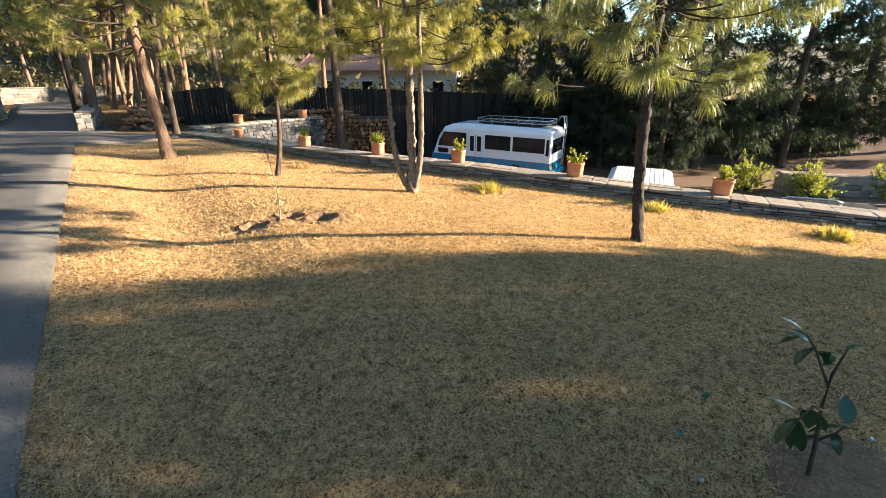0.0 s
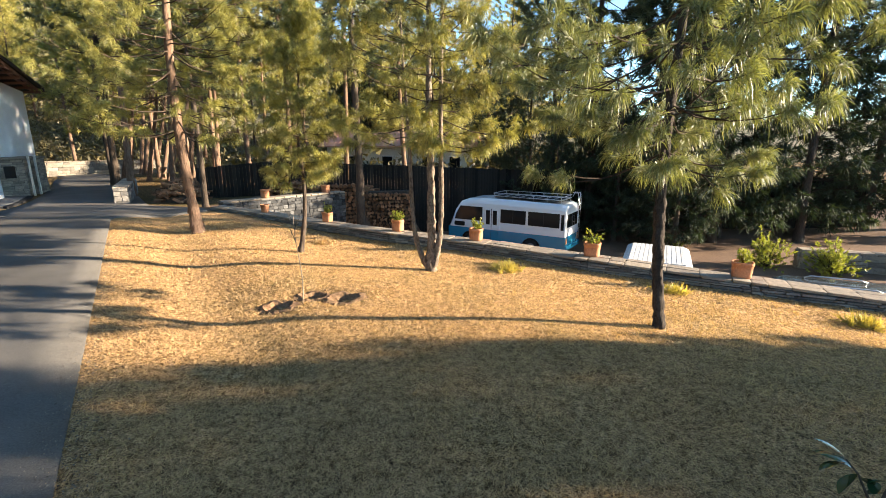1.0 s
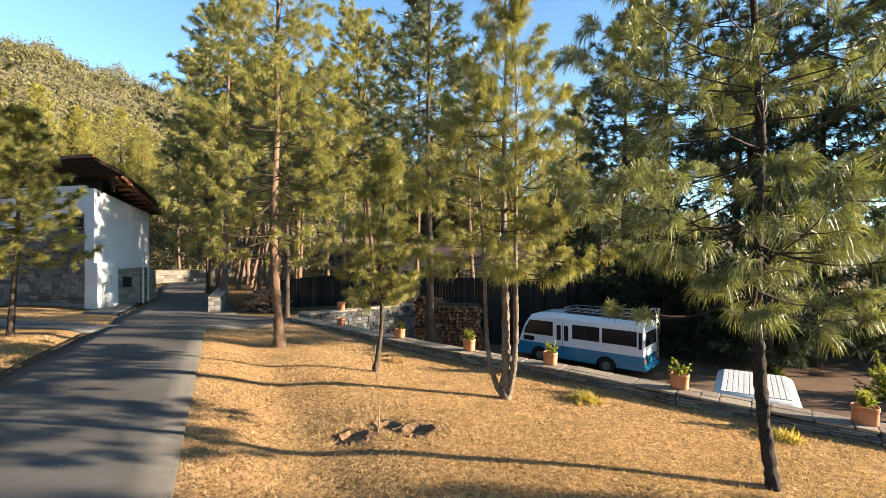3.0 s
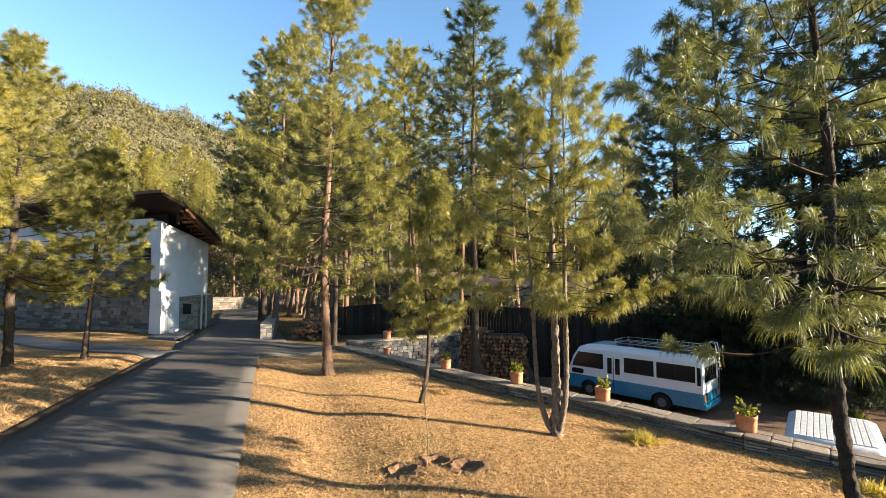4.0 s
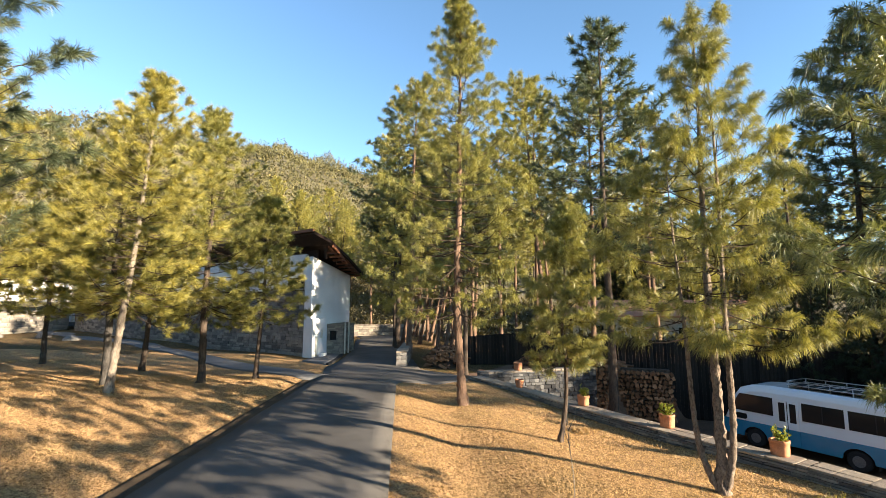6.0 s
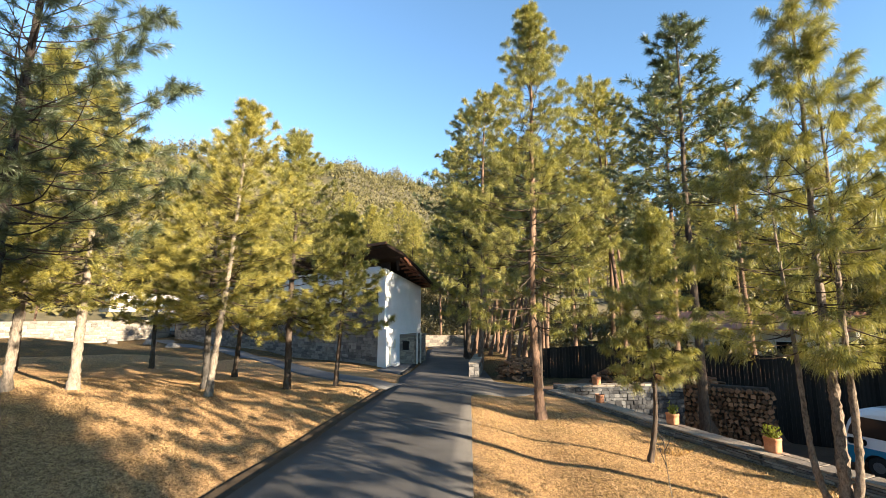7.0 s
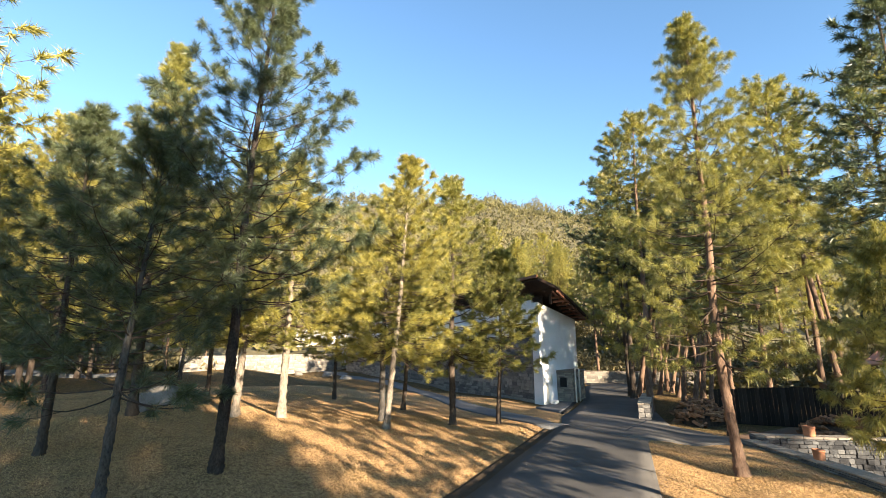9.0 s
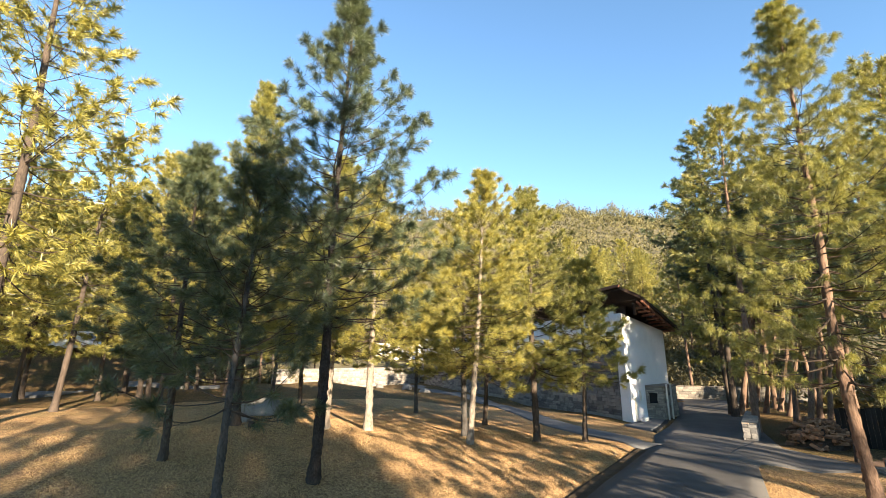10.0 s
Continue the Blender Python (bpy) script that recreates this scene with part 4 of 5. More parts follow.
    course_stones(pr, STONES_WARM, hp(*plan[1]).xy, hp(*plan[2]).xy, -0.9, 1.5, 0.14, 0.34, 0.1, 20, limit=150)
    face = (hp(*plan[1]) - hp(*plan[0])).normalized()
    out = Vector((face.y, -face.x, 0))
    turn = Matrix((face, -out, Vector((0, 0, 1)))).transposed().to_4x4()
    mid = hp(0.2, 2.85) + out * 0.09
    part("pane", box((0.44, 0.05, 0.62), Matrix.Translation(mid + Vector((0, 0, 0.85))) @ turn), M_DARKGLASS, pr, "small dark window")
    part("sill", box((0.62, 0.12, 0.07), Matrix.Translation(mid + Vector((0, 0, 0.5))) @ turn, 0.01), M_STONE_WARM, pr)
    part("coping", add_prism(bmesh.new(), [tuple(hp(a, b))[:2] for a, b in ((1.0, 2.1), (-0.62, 3.3), (-1.05, 6.3), (0.2, 6.6))], 1.51, 1.6), M_SLAB, pr)
    for a, b in ((-0.72, 3.5), (-0.85, 4.3)):
        part("post", h_prism((a - 0.12, b, a, b + 0.14), -0.9, 1.72), M_CREAM, pr)
    return hs


white_house()


def entrance_wing():
    w = thing("house", (0, 0, 0), "sunlit stone wing with an orange-brown entrance door", "house")
    a0 = 45.5
    part("wall", h_prism((a0 + 2.6, -26.0, a0 + 6.0, 0.4), -0.5, 2.25), M_STONE_WARM, w, "pale sunlit stone wall")
    part("wall", h_prism((a0 + 3.4, -9.5, a0 + 9.0, 9.0), 3.3, 5.8), M_WHITE, w, "whitewashed upper wall")
    part("wall", h_prism((a0 + 3.2, 0.4, a0 + 6.0, 9.0), -0.5, 3.3), M_CREAM, w, "recessed entrance wall")
    d = part("door", h_prism((a0 + 3.1, 1.5, a0 + 3.19, 4.4), 0.75, 2.75), M_DOOR, w, "orange-brown wooden double door")
    part("gap", h_prism((a0 + 3.07, 2.9, a0 + 3.095, 2.96), 0.75, 2.75), M_ROOF, d)
    for b in (0.55, 1.2, 4.45):
        part("post", h_prism((a0 + 2.95, b, a0 + 3.08, b + 0.25), 0.75, 3.2), M_WHITE, d)
    for i in range(3):
        part("step", h_prism((a0 + 0.4 + 0.7 * i, 0.5, a0 + 3.05, 6.5), 0.27 + 0.16 * i, 0.43 + 0.16 * i), M_PAVING, w)
    course_stones(w, STONES_WARM, hp(a0 + 2.58, 0.3).xy, hp(a0 + 2.58, -26.0).xy, 0.0, 2.25, 0.24, 0.6, 0.12, 33, limit=300)
    part("roof", h_prism((a0 + 2.3, -10.2, a0 + 9.5, 9.8), 5.85, 6.1), M_ROOF, w)
    return w


entrance_wing()


# ---------------------------------------------------------------- the minibus
def minibus(m):
    t = thing("minibus", m, "white and teal-blue minibus with a roof rack, parked in the yard", "minibus")
    L, W = 6.2, 2.0
    # side outline: x from rear to front, z
    def shell(z_lo, z_hi, outline, inset):
        bm = bmesh.new()
        prev = None
        rings = []
        for x, zt in outline:
            ring = []
            for y, z, s in ((-W / 2, z_lo, 0), (-W / 2, min(zt, z_hi) - (0.26 if z_hi > 2 else 0), 0), (-W / 2 + inset * 0.5, min(zt, z_hi) - (0.09 if z_hi > 2 else 0), 0), (-W / 2 + inset * 1.6, min(zt, z_hi), 0),
                            (W / 2 - inset * 1.6, min(zt, z_hi), 0), (W / 2 - inset * 0.5, min(zt, z_hi) - (0.09 if z_hi > 2 else 0), 0), (W / 2, min(zt, z_hi) - (0.26 if z_hi > 2 else 0), 0), (W / 2, z_lo, 0)):
                ring.append(bm.verts.new((x, y, z)))
            rings.append(ring)
        for a, b in zip(rings, rings[1:]):
            for k in range(8):
                bm.faces.new((a[k], a[(k + 1) % 8], b[(k + 1) % 8], b[k]))
        bm.faces.new(rings[0])
        bm.faces.new(rings[-1][::-1])
        bmesh.ops.recalc_face_normals(bm, faces=bm.faces)
        for f in bm.faces:
            f.smooth = False
        return bm
    body = part("body", shell(0.98, 2.52, [(-L / 2, 2.30), (-L / 2 + 0.05, 2.40), (-L / 2 + 0.25, 2.47), (0.0, 2.52), (1.3, 2.52), (2.0, 2.46), (2.45, 2.3), (2.72, 1.95), (2.9, 1.5), (3.02, 1.2), (L / 2, 0.98 + 0.05)], 0.14), M_BUS_WHITE, t)
    skirt = bmesh.new()
    xs = [-L / 2 - 0.02, L / 2 + 0.02]
    arches = [(-1.47, 0.46), (1.87, 0.46)]
    # lower side panels with wheel arches cut as arcs
    for y in (-W / 2 - 0.012, W / 2 + 0.012):
        pts = [(xs[0], 0.36)]
        for cx, r in arches:
            for k in range(9):
                a = math.pi * (1 - k / 8)
                pts.append((cx + r * math.cos(a), 0.36 + (r * 0.95) * math.sin(a)))
        pts += [(xs[1], 0.36), (xs[1], 0.98), (xs[0], 0.98)]
        lo = [skirt.verts.new((x, y, z)) for x, z in pts]
        hi = [skirt.verts.new((x, y - math.copysign(0.05, y), z)) for x, z in pts]
        skirt.faces.new(lo)
        skirt.faces.new(hi[::-1])
        for i in range(len(pts)):
            j = (i + 1) % len(pts)
            skirt.faces.new((lo[i], lo[j], hi[j], hi[i]))
    add_box(skirt, (0.06, W - 0.05, 0.62), Matrix.Translation((xs[0] + 0.03, 0, 0.67)))
    add_box(skirt, (0.06, W - 0.05, 0.62), Matrix.Translation((xs[1] - 0.03, 0, 0.67)))
    bmesh.ops.recalc_face_normals(skirt, faces=skirt.faces)
    part("skirt", skirt, M_BUS_BLUE, t, "teal-blue lower panels")
    part("chassis", box((L - 0.3, W - 0.5, 0.35), Matrix.Translation((0, 0, 0.6))), M_RUBBER, t)
    part("bumper", box((0.12, W - 0.02, 0.24), Matrix.Translation((xs[0] - 0.03, 0, 0.46)), 0.03), M_BUS_BLUE, t, "teal-blue rear bumper")
    for cx, _ in arches:
        for y in (-W / 2 + 0.13, W / 2 - 0.13):
            wl = part("wheel", add_tube(bmesh.new(), [(cx, y - 0.11, 0.36), (cx, y - 0.09, 0.36), (cx, y + 0.09, 0.36), (cx, y + 0.11, 0.36)], [0.30, 0.36, 0.36, 0.30], 20), M_RUBBER, t)
            part("rim", add_tube(bmesh.new(), [(cx, y - 0.116, 0.36), (cx, y + 0.116, 0.36)], [0.19, 0.19], 16), M_RIM, wl)
    for y, s in ((-W / 2 - 0.006, -1), (W / 2 + 0.006, 1)):
        # passenger windows
        for x0, x1 in ((-2.82, -1.29), (-1.17, 0.14)):
            wn_ = part("window", box((x1 - x0, 0.02, 0.66), Matrix.Translation(((x0 + x1) / 2, y, 1.72)), 0.004), M_DARKGLASS, t)
            part("divider", box((0.03, 0.03, 0.66), Matrix.Translation(((x0 + x1) / 2, y, 1.72))), M_RUBBER, wn_)
        part("window", box((0.14, 0.02, 0.72), Matrix.Translation((-2.96, y, 1.66)), 0.004), M_DARKGLASS, t)
        bm = bmesh.new()
        pts = [(1.14, 1.38), (1.14, 2.08), (2.4, 2.08), (2.66, 1.66), (2.74, 1.38)]
        lo = [bm.verts.new((x, y, z)) for x, z in pts]
        hi = [bm.verts.new((x, y + s * 0.015, z)) for x, z in pts]
        bm.faces.new(lo)
        bm.faces.new(hi)
        for i in range(5):
            bm.faces.new((lo[i], lo[(i + 1) % 5], hi[(i + 1) % 5], hi[i]))
        bmesh.ops.recalc_face_normals(bm, faces=bm.faces)
        part("window", bm, M_DARKGLASS, t, "large dark cab window")
        part("quarter_window", box((0.6, 0.02, 0.22), Matrix.Translation((2.45, y, 1.16)), 0.05), M_DARKGLASS, t)
    d = part("door", box((0.78, 0.03, 1.62), Matrix.Translation((0.63, W / 2 + 0.01, 1.24)), 0.008), M_BUS_WHITE, t, "folding white and blue passenger door")
    part("lower_panel", box((0.79, 0.036, 0.56), Matrix.Translation((0.63, W / 2 + 0.012, 0.70))), M_BUS_BLUE, d)
    for dx in (-0.19, 0.19):
        part("pane", box((0.22, 0.03, 0.72), Matrix.Translation((0.63 + dx, W / 2 + 0.022, 1.6)), 0.01), M_DARKGLASS, d)
    part("seam", box((0.02, 0.03, 1.6), Matrix.Translation((0.63, W / 2 + 0.022, 1.24))), M_RUBBER, d)
    part("rear_window", box((0.03, W - 0.5, 0.62), Matrix.Translation((-L / 2 - 0.006, 0, 1.7)), 0.01), M_DARKGLASS, t)
    part("windscreen", box((0.03, W - 0.3, 0.8), Matrix.Translation((2.76, 0, 1.66)) @ Matrix.Rotation(radians(-24), 4, "Y"), 0.01), M_DARKGLASS, t)
    for y in (-W / 2 + 0.14, W / 2 - 0.14):
        part("tail_light", box((0.04, 0.16, 0.3), Matrix.Translation((-L / 2 - 0.03, y, 0.8)), 0.01), M_DOOR, t)
    part("mud_flap", box((0.02, 0.26, 0.26), Matrix.Translation((-2.0, W / 2 - 0.16, 0.32))), M_RUBBER, t)
    # roof rack
    rack = part("roof_rack", add_box(bmesh.new(), (3.5, 1.35, 0.03), Matrix.Translation((-1.05, 0, 2.61))), M_RUBBER, t, "metal roof rack with rails")
    for z in (2.64, 2.78):
        bm = bmesh.new()
        loop = [(-2.8, -0.7, z), (0.7, -0.7, z), (0.7, 0.7, z), (-2.8, 0.7, z), (-2.8, -0.7, z)]
        for p, q in zip(loop, loop[1:]):
            add_tube(bm, [p, q], [0.018, 0.018], 6)
        part("rail", bm, M_METAL, rack)
    for i in range(6):
        for y in (-0.7, 0.7):
            x = -2.75 + 3.4 * i / 5
            part("post", add_tube(bmesh.new(), [(x, y, 2.42), (x, y, 2.78)], [0.015, 0.015], 6), M_METAL, rack)
    for i in range(9):
        x = -2.7 + 3.3 * i / 8
        part("slat", box((0.05, 1.38, 0.02), Matrix.Translation((x, 0, 2.63))), M_METAL, rack)
    lad = part("ladder", add_tube(bmesh.new(), [(-L / 2 - 0.12, -0.72, 0.7), (-L / 2 - 0.16, -0.72, 2.5), (-L / 2 - 0.1, -0.72, 2.9), (-L / 2 + 0.15, -0.72, 2.92), (-L / 2 + 0.25, -0.72, 2.7)], [0.02] * 5, 6), M_METAL, t, "metal rear ladder")
    part("rail", add_tube(bmesh.new(), [(-L / 2 - 0.12, -0.38, 0.7), (-L / 2 - 0.16, -0.38, 2.5), (-L / 2 - 0.1, -0.38, 2.9), (-L / 2 + 0.15, -0.38, 2.92)], [0.02] * 4, 6), M_METAL, lad)
    for i in range(6):
        part("rung", add_tube(bmesh.new(), [(-L / 2 - 0.14, -0.38, 0.9 + 0.3 * i), (-L / 2 - 0.14, -0.72, 0.9 + 0.3 * i)], [0.014, 0.014], 6), M_METAL, lad)
    return t


_front, _near = Vector((-0.875, 0.485)), Vector((3.9, 21.4))
_mid = _near + _front * 3.1 + Vector((0.485, 0.875)) * 1.0
minibus(Matrix.Translation((_mid.x, _mid.y, YARD_Z)) @ Matrix.Rotation(math.atan2(_front.y, _front.x), 4, "Z"))


# ---------------------------------------------------------------- fence, cottage and walls about the yard
FENCE = [(-14.4, 23.4, 1.1), (-11.5, 25.2, 1.35), (-6.0, 26.9, 1.15), (2.0, 28.6, 0.8), (12.0, 29.8, 0.4), (24.0, 30.0, 0.3)]


def board_fence():
    t = thing("fence", (0, 0, 0), "tall black close-boarded fence behind the yard", "fence", kind="structure")
    rng = random.Random(61)
    me = mesh_of("board", box((1, 1, 1)), M_FENCE)
    n = 0
    for (x0, y0, z0), (x1, y1, z1) in zip(FENCE, FENCE[1:]):
        L = math.hypot(x1 - x0, y1 - y0)
        k = int(L / 0.17)
        ang = math.atan2(y1 - y0, x1 - x0)
        for i in range(k):
            u = (i + 0.5) / k
            x, y = x0 + (x1 - x0) * u, y0 + (y1 - y0) * u
            base = float(land(x, y)) - 0.1
            top = z0 + (z1 - z0) * u + rng.uniform(-0.03, 0.03)
            ob = new("board", me)
            ob.parent = t
            ob.matrix_basis = Matrix.Translation((x, y, (base + top) / 2)) @ Matrix.Rotation(ang + rng.uniform(-0.03, 0.03), 4, "Z") @ Matrix.Diagonal((0.165, 0.025, top - base, 1))
            n += 1
    return t


board_fence()


def masonry_wall(p, q, z0, z1, width, stones, seed, label, course=0.2, piece=0.4, limit=200, cap=True):
    w = thing("stone_wall", (0, 0, 0), label, "wall", kind="structure")
    d = Vector((q[0] - p[0], q[1] - p[1])).normalized()
    o = Vector((d.y, -d.x))
    add = lambda v, k: (v[0] - o.x * k, v[1] - o.y * k)
    bm = bmesh.new()
    add_prism(bm, [add(p, 0.04), add(q, 0.04), add(q, width), add(p, width)], z0 - 0.2, z1)
    part("core", bm, M_MORTAR, w)
    course_stones(w, stones, p, q, z0 - 0.1, z1, course, piece, 0.1, seed, limit=limit)
    # the near end
    course_stones(w, stones, add(p, width), p, z0 - 0.1, z1, course, piece, 0.1, seed + 1, limit=30)
    if cap:
        coping(w, add(p, -0.05), add(q, -0.05), width + 0.08, z1, seed + 2, 0.07)
    return w


# the pier wall along the drive: its face looks to the yard; its end faces the lane
masonry_wall((-16.35, 21.05), (-19.6, 26.0), -0.6, 0.32, 0.55, STONES, 71, "low grey stone pier wall beside the drive", limit=120)
masonry_wall((-39.0, 34.0), (-27.0, 43.5), -0.6, 0.75, 0.5, STONES_WARM, 72, "low warm stone wall closing the drive", 0.25, 0.5, 150)
masonry_wall((13.6, 20.4), (19.5, 18.7), YARD_Z - 0.1, -2.1, 0.5, STONES_WARM, 73, "low brown block wall at the yard's edge", 0.24, 0.5, 120)


def cottage():
    m = Matrix.Translation((-6.6, 44.5, YARD_Z + 0.6)) @ Matrix.Rotation(radians(-4), 4, "Z")
    t = thing("cottage", m, "low cream cottage with a faded red roof behind the fence", "house")
    part("wall", box((13.0, 6.0, 5.0), Matrix.Translation((0, 0, 1.8))), M_CREAM, t)
    bm = bmesh.new()
    for s in (-1, 1):
        a = [bm.verts.new(v) for v in ((-7, s * 3.9, 4.2), (7, s * 3.9, 4.2), (7, 0, 5.5), (-7, 0, 5.5))]
        b = [bm.verts.new(v.co + Vector((0, 0, 0.09))) for v in a]
        bm.faces.new(a)
        bm.faces.new(b)
        for i in range(4):
            bm.faces.new((a[i], a[(i + 1) % 4], b[(i + 1) % 4], b[i]))
    bmesh.ops.recalc_face_normals(bm, faces=bm.faces)
    roof = part("roof", bm, M_REDROOF, t)
    for i in range(36):
        x = -6.9 + 13.8 * i / 35
        d = (Vector((0, 0, 5.5)) - Vector((0, -3.9, 4.2))).normalized()
        mm = Matrix.Translation((x, -1.95, 4.97)) @ d.to_track_quat("X", "Z").to_matrix().to_4x4()
        part("rib", box((4.1, 0.05, 0.025), mm), M_REDROOF, roof)
    for x in (-4.2, -1.0, 2.6, 5.0):
        w_ = part("window", box((0.9, 0.04, 1.0), Matrix.Translation((x, -3.01, 2.9))), M_DARKGLASS, t)
        part("frame", box((1.05, 0.05, 0.08), Matrix.Translation((x, -3.03, 3.44))), M_WHITE, w_)
        part("sill", box((1.05, 0.09, 0.06), Matrix.Translation((x, -3.05, 2.37))), M_WHITE, w_)
    return t


cottage()


# ---------------------------------------------------------------- firewood
def log_meshes(n, seed):
    rng = random.Random(seed)
    out = []
    for _ in range(n):
        bm = bmesh.new()
        k = rng.choice((3, 4, 5))
        ring = [(math.cos(2 * math.pi * i / k + rng.uniform(-0.3, 0.3)) * rng.uniform(0.4, 0.55), math.sin(2 * math.pi * i / k + rng.uniform(-0.3, 0.3)) * rng.uniform(0.4, 0.55)) for i in range(k)]
        a = [bm.verts.new((x, -0.5 + rng.uniform(-0.04, 0.04), z)) for x, z in ring]
        b = [bm.verts.new((x * 0.93, 0.5 + rng.uniform(-0.04, 0.04), z * 0.93)) for x, z in ring]
        bm.faces.new(a)
        bm.faces.new(b[::-1])
        for i in range(k):
            bm.faces.new((a[i], b[i], b[(i + 1) % k], a[(i + 1) % k]))
        bmesh.ops.recalc_face_normals(bm, faces=bm.faces)
        out.append(mesh_of("log", bm, M_LOG))
    return out


LOGS = log_meshes(8, 4)


def wood_stack(m, width, height, seed, label, limit=290):
    """Split logs stacked end-on."""
    t = thing("firewood_stack", m, label, "firewood", "firewood")
    rng = random.Random(seed)
    part("filling", box((width - 0.1, 0.45, height - 0.1), Matrix.Translation((0, 0.12, height / 2))), M_BARK, t)
    z, made = 0.06, 0
    while z < height:
        x = -width / 2
        while x < width / 2:
            s = rng.uniform(0.15, 0.28)
            if made < limit:
                ob = new("log", LOGS[rng.randrange(8)])
                ob.parent = t
                ob.matrix_basis = Matrix.Translation((x + s / 2, rng.uniform(-0.22, -0.08), z + rng.uniform(-0.02, 0.03))) @ Euler((rng.uniform(-0.1, 0.1), rng.uniform(0, 6.28), rng.uniform(-0.15, 0.15))).to_matrix().to_4x4() @ Matrix.Diagonal((s, 0.45, s * 0.95, 1))
                made += 1
            x += s * 0.92
        z += 0.19
    return t


def wood_heap(m, length, depth, height, n, seed, label):
    t = thing("firewood_heap", m, label, "firewood", "firewood")
    rng = random.Random(seed)
    bm = bmesh.new()
    bmesh.ops.create_uvsphere(bm, u_segments=14, v_segments=8, radius=1.0, matrix=Matrix.Diagonal((length / 2 * 0.86, depth / 2 * 0.86, height * 0.82, 1)))
    part("filling", bm, M_BARK, t)
    for _ in range(n):
        a, r = rng.uniform(0, 6.283), math.sqrt(rng.random())
        x, y = math.cos(a) * r, math.sin(a) * r
        z = math.sqrt(max(0.0, 1 - x * x - y * y)) * height
        s = rng.uniform(0.09, 0.2)
        ob = new("log", LOGS[rng.randrange(8)])
        ob.parent = t
        ob.matrix_basis = Matrix.Translation((x * length / 2, y * depth / 2, max(0.05, z * rng.uniform(0.85, 1.03)))) @ Euler((rng.uniform(-0.5, 0.5), rng.uniform(0, 6.28), rng.uniform(0, 6.28))).to_matrix().to_4x4() @ Matrix.Diagonal((s, rng.uniform(0.3, 0.55), s, 1))
    return t


wood_stack(Matrix.Translation((-4.9, 24.8, YARD_Z)) @ Matrix.Rotation(radians(10), 4, "Z"), 2.6, 2.75, 81, "tall stack of split firewood behind the yard wall", 200)
wood_stack(Matrix.Translation((-6.9, 23.0, YARD_Z + 1.0)) @ Matrix.Rotation(radians(18), 4, "Z"), 1.6, 2.2, 82, "split firewood stacked against the yard wall", 150)
wood_heap(Matrix.Translation((-9.2, 23.6, -0.55)), 3.6, 1.8, 0.95, 150, 83, "loose heap of split firewood along the fence")
wood_heap(Matrix.Translation((-6.4, 25.2, YARD_Z + 1.2)) @ Matrix.Rotation(radians(14), 4, "Z"), 4.4, 1.8, 1.75, 230, 85, "jumbled heap of split firewood behind the yard wall")
wood_heap(Matrix.Translation((-15.1, 23.3, -0.5)) @ Matrix.Rotation(radians(-60), 4, "Z"), 4.6, 2.5, 1.05, 260, 84, "loose heap of sunlit split logs by the pier wall")


# ---------------------------------------------------------------- other parked vehicles
def small_van(m, label, roof_h, length=3.6, width=1.6, rack=False, ribs=True, coat=None):
    t = thing("van", m, label, "van")
    bm = bmesh.new()
    prof = [(-length / 2, 0.35), (-length / 2 - 0.02, 0.9), (-length / 2 + 0.15, roof_h - 0.12), (-length / 2 + 0.35, roof_h), (length / 2 - 1.0, roof_h), (length / 2 - 0.75, roof_h - 0.08), (length / 2 - 0.2, 1.0), (length / 2, 0.85), (length / 2, 0.35)]
    cols = []
    for y, k in ((-width / 2, 0.0), (-width / 2 + 0.04, 0.5), (-width / 2 + 0.2, 1.0), (width / 2 - 0.2, 1.0), (width / 2 - 0.04, 0.5), (width / 2, 0.0)):
        cols.append([bm.verts.new((x, y if z > 1.0 else math.copysign(width / 2, y), z - (0.14 * (1 - k) if z > 1.2 else 0))) for x, z in prof])
    for a, b in zip(cols, cols[1:]):
        for i in range(len(prof)):
            j = (i + 1) % len(prof)
            bm.faces.new((a[i], a[j], b[j], b[i]))
    bm.faces.new(cols[0])
    bm.faces.new(cols[-1][::-1])
    bmesh.ops.recalc_face_normals(bm, faces=bm.faces)
    for f in bm.faces:
        f.smooth = abs(f.normal.y) < 0.95
    body = part("body", bm, coat or M_VAN, t)
    if ribs:
        for i in range(12):
            y = -width / 2 + 0.24 + (width - 0.48) * i / 11
            part("roof_rib", box((length - 1.5, 0.108, 0.02), Matrix.Translation((-0.3, y, roof_h + 0.006)), 0.006), M_VAN, body)
    for s in (-1, 1):
        part("window", box((length * 0.5, 0.02, 0.42), Matrix.Translation((-0.25, s * (width / 2 - 0.02), roof_h - 0.5)), 0.005), M_DARKGLASS, t)
        for x in (-length / 2 + 0.65, length / 2 - 0.65):
            part("wheel", add_tube(bmesh.new(), [(x, s * (width / 2 - 0.2), 0.29), (x, s * (width / 2 + 0.01), 0.29)], [0.29, 0.29], 18), M_RUBBER, t)
        if rack:
            part("roof_rail", add_tube(bmesh.new(), [(-0.9, s * 0.5, roof_h + 0.01), (-0.75, s * 0.5, roof_h + 0.07), (0.4, s * 0.5, roof_h + 0.07), (0.55, s * 0.5, roof_h + 0.01)], [0.02] * 4, 6), M_METAL, t)
    part("windscreen", box((0.02, width - 0.3, 0.6), Matrix.Translation((length / 2 - 0.42, 0, roof_h - 0.42)) @ Matrix.Rotation(radians(-32), 4, "Y"), 0.005), M_DARKGLASS, t)
    return t


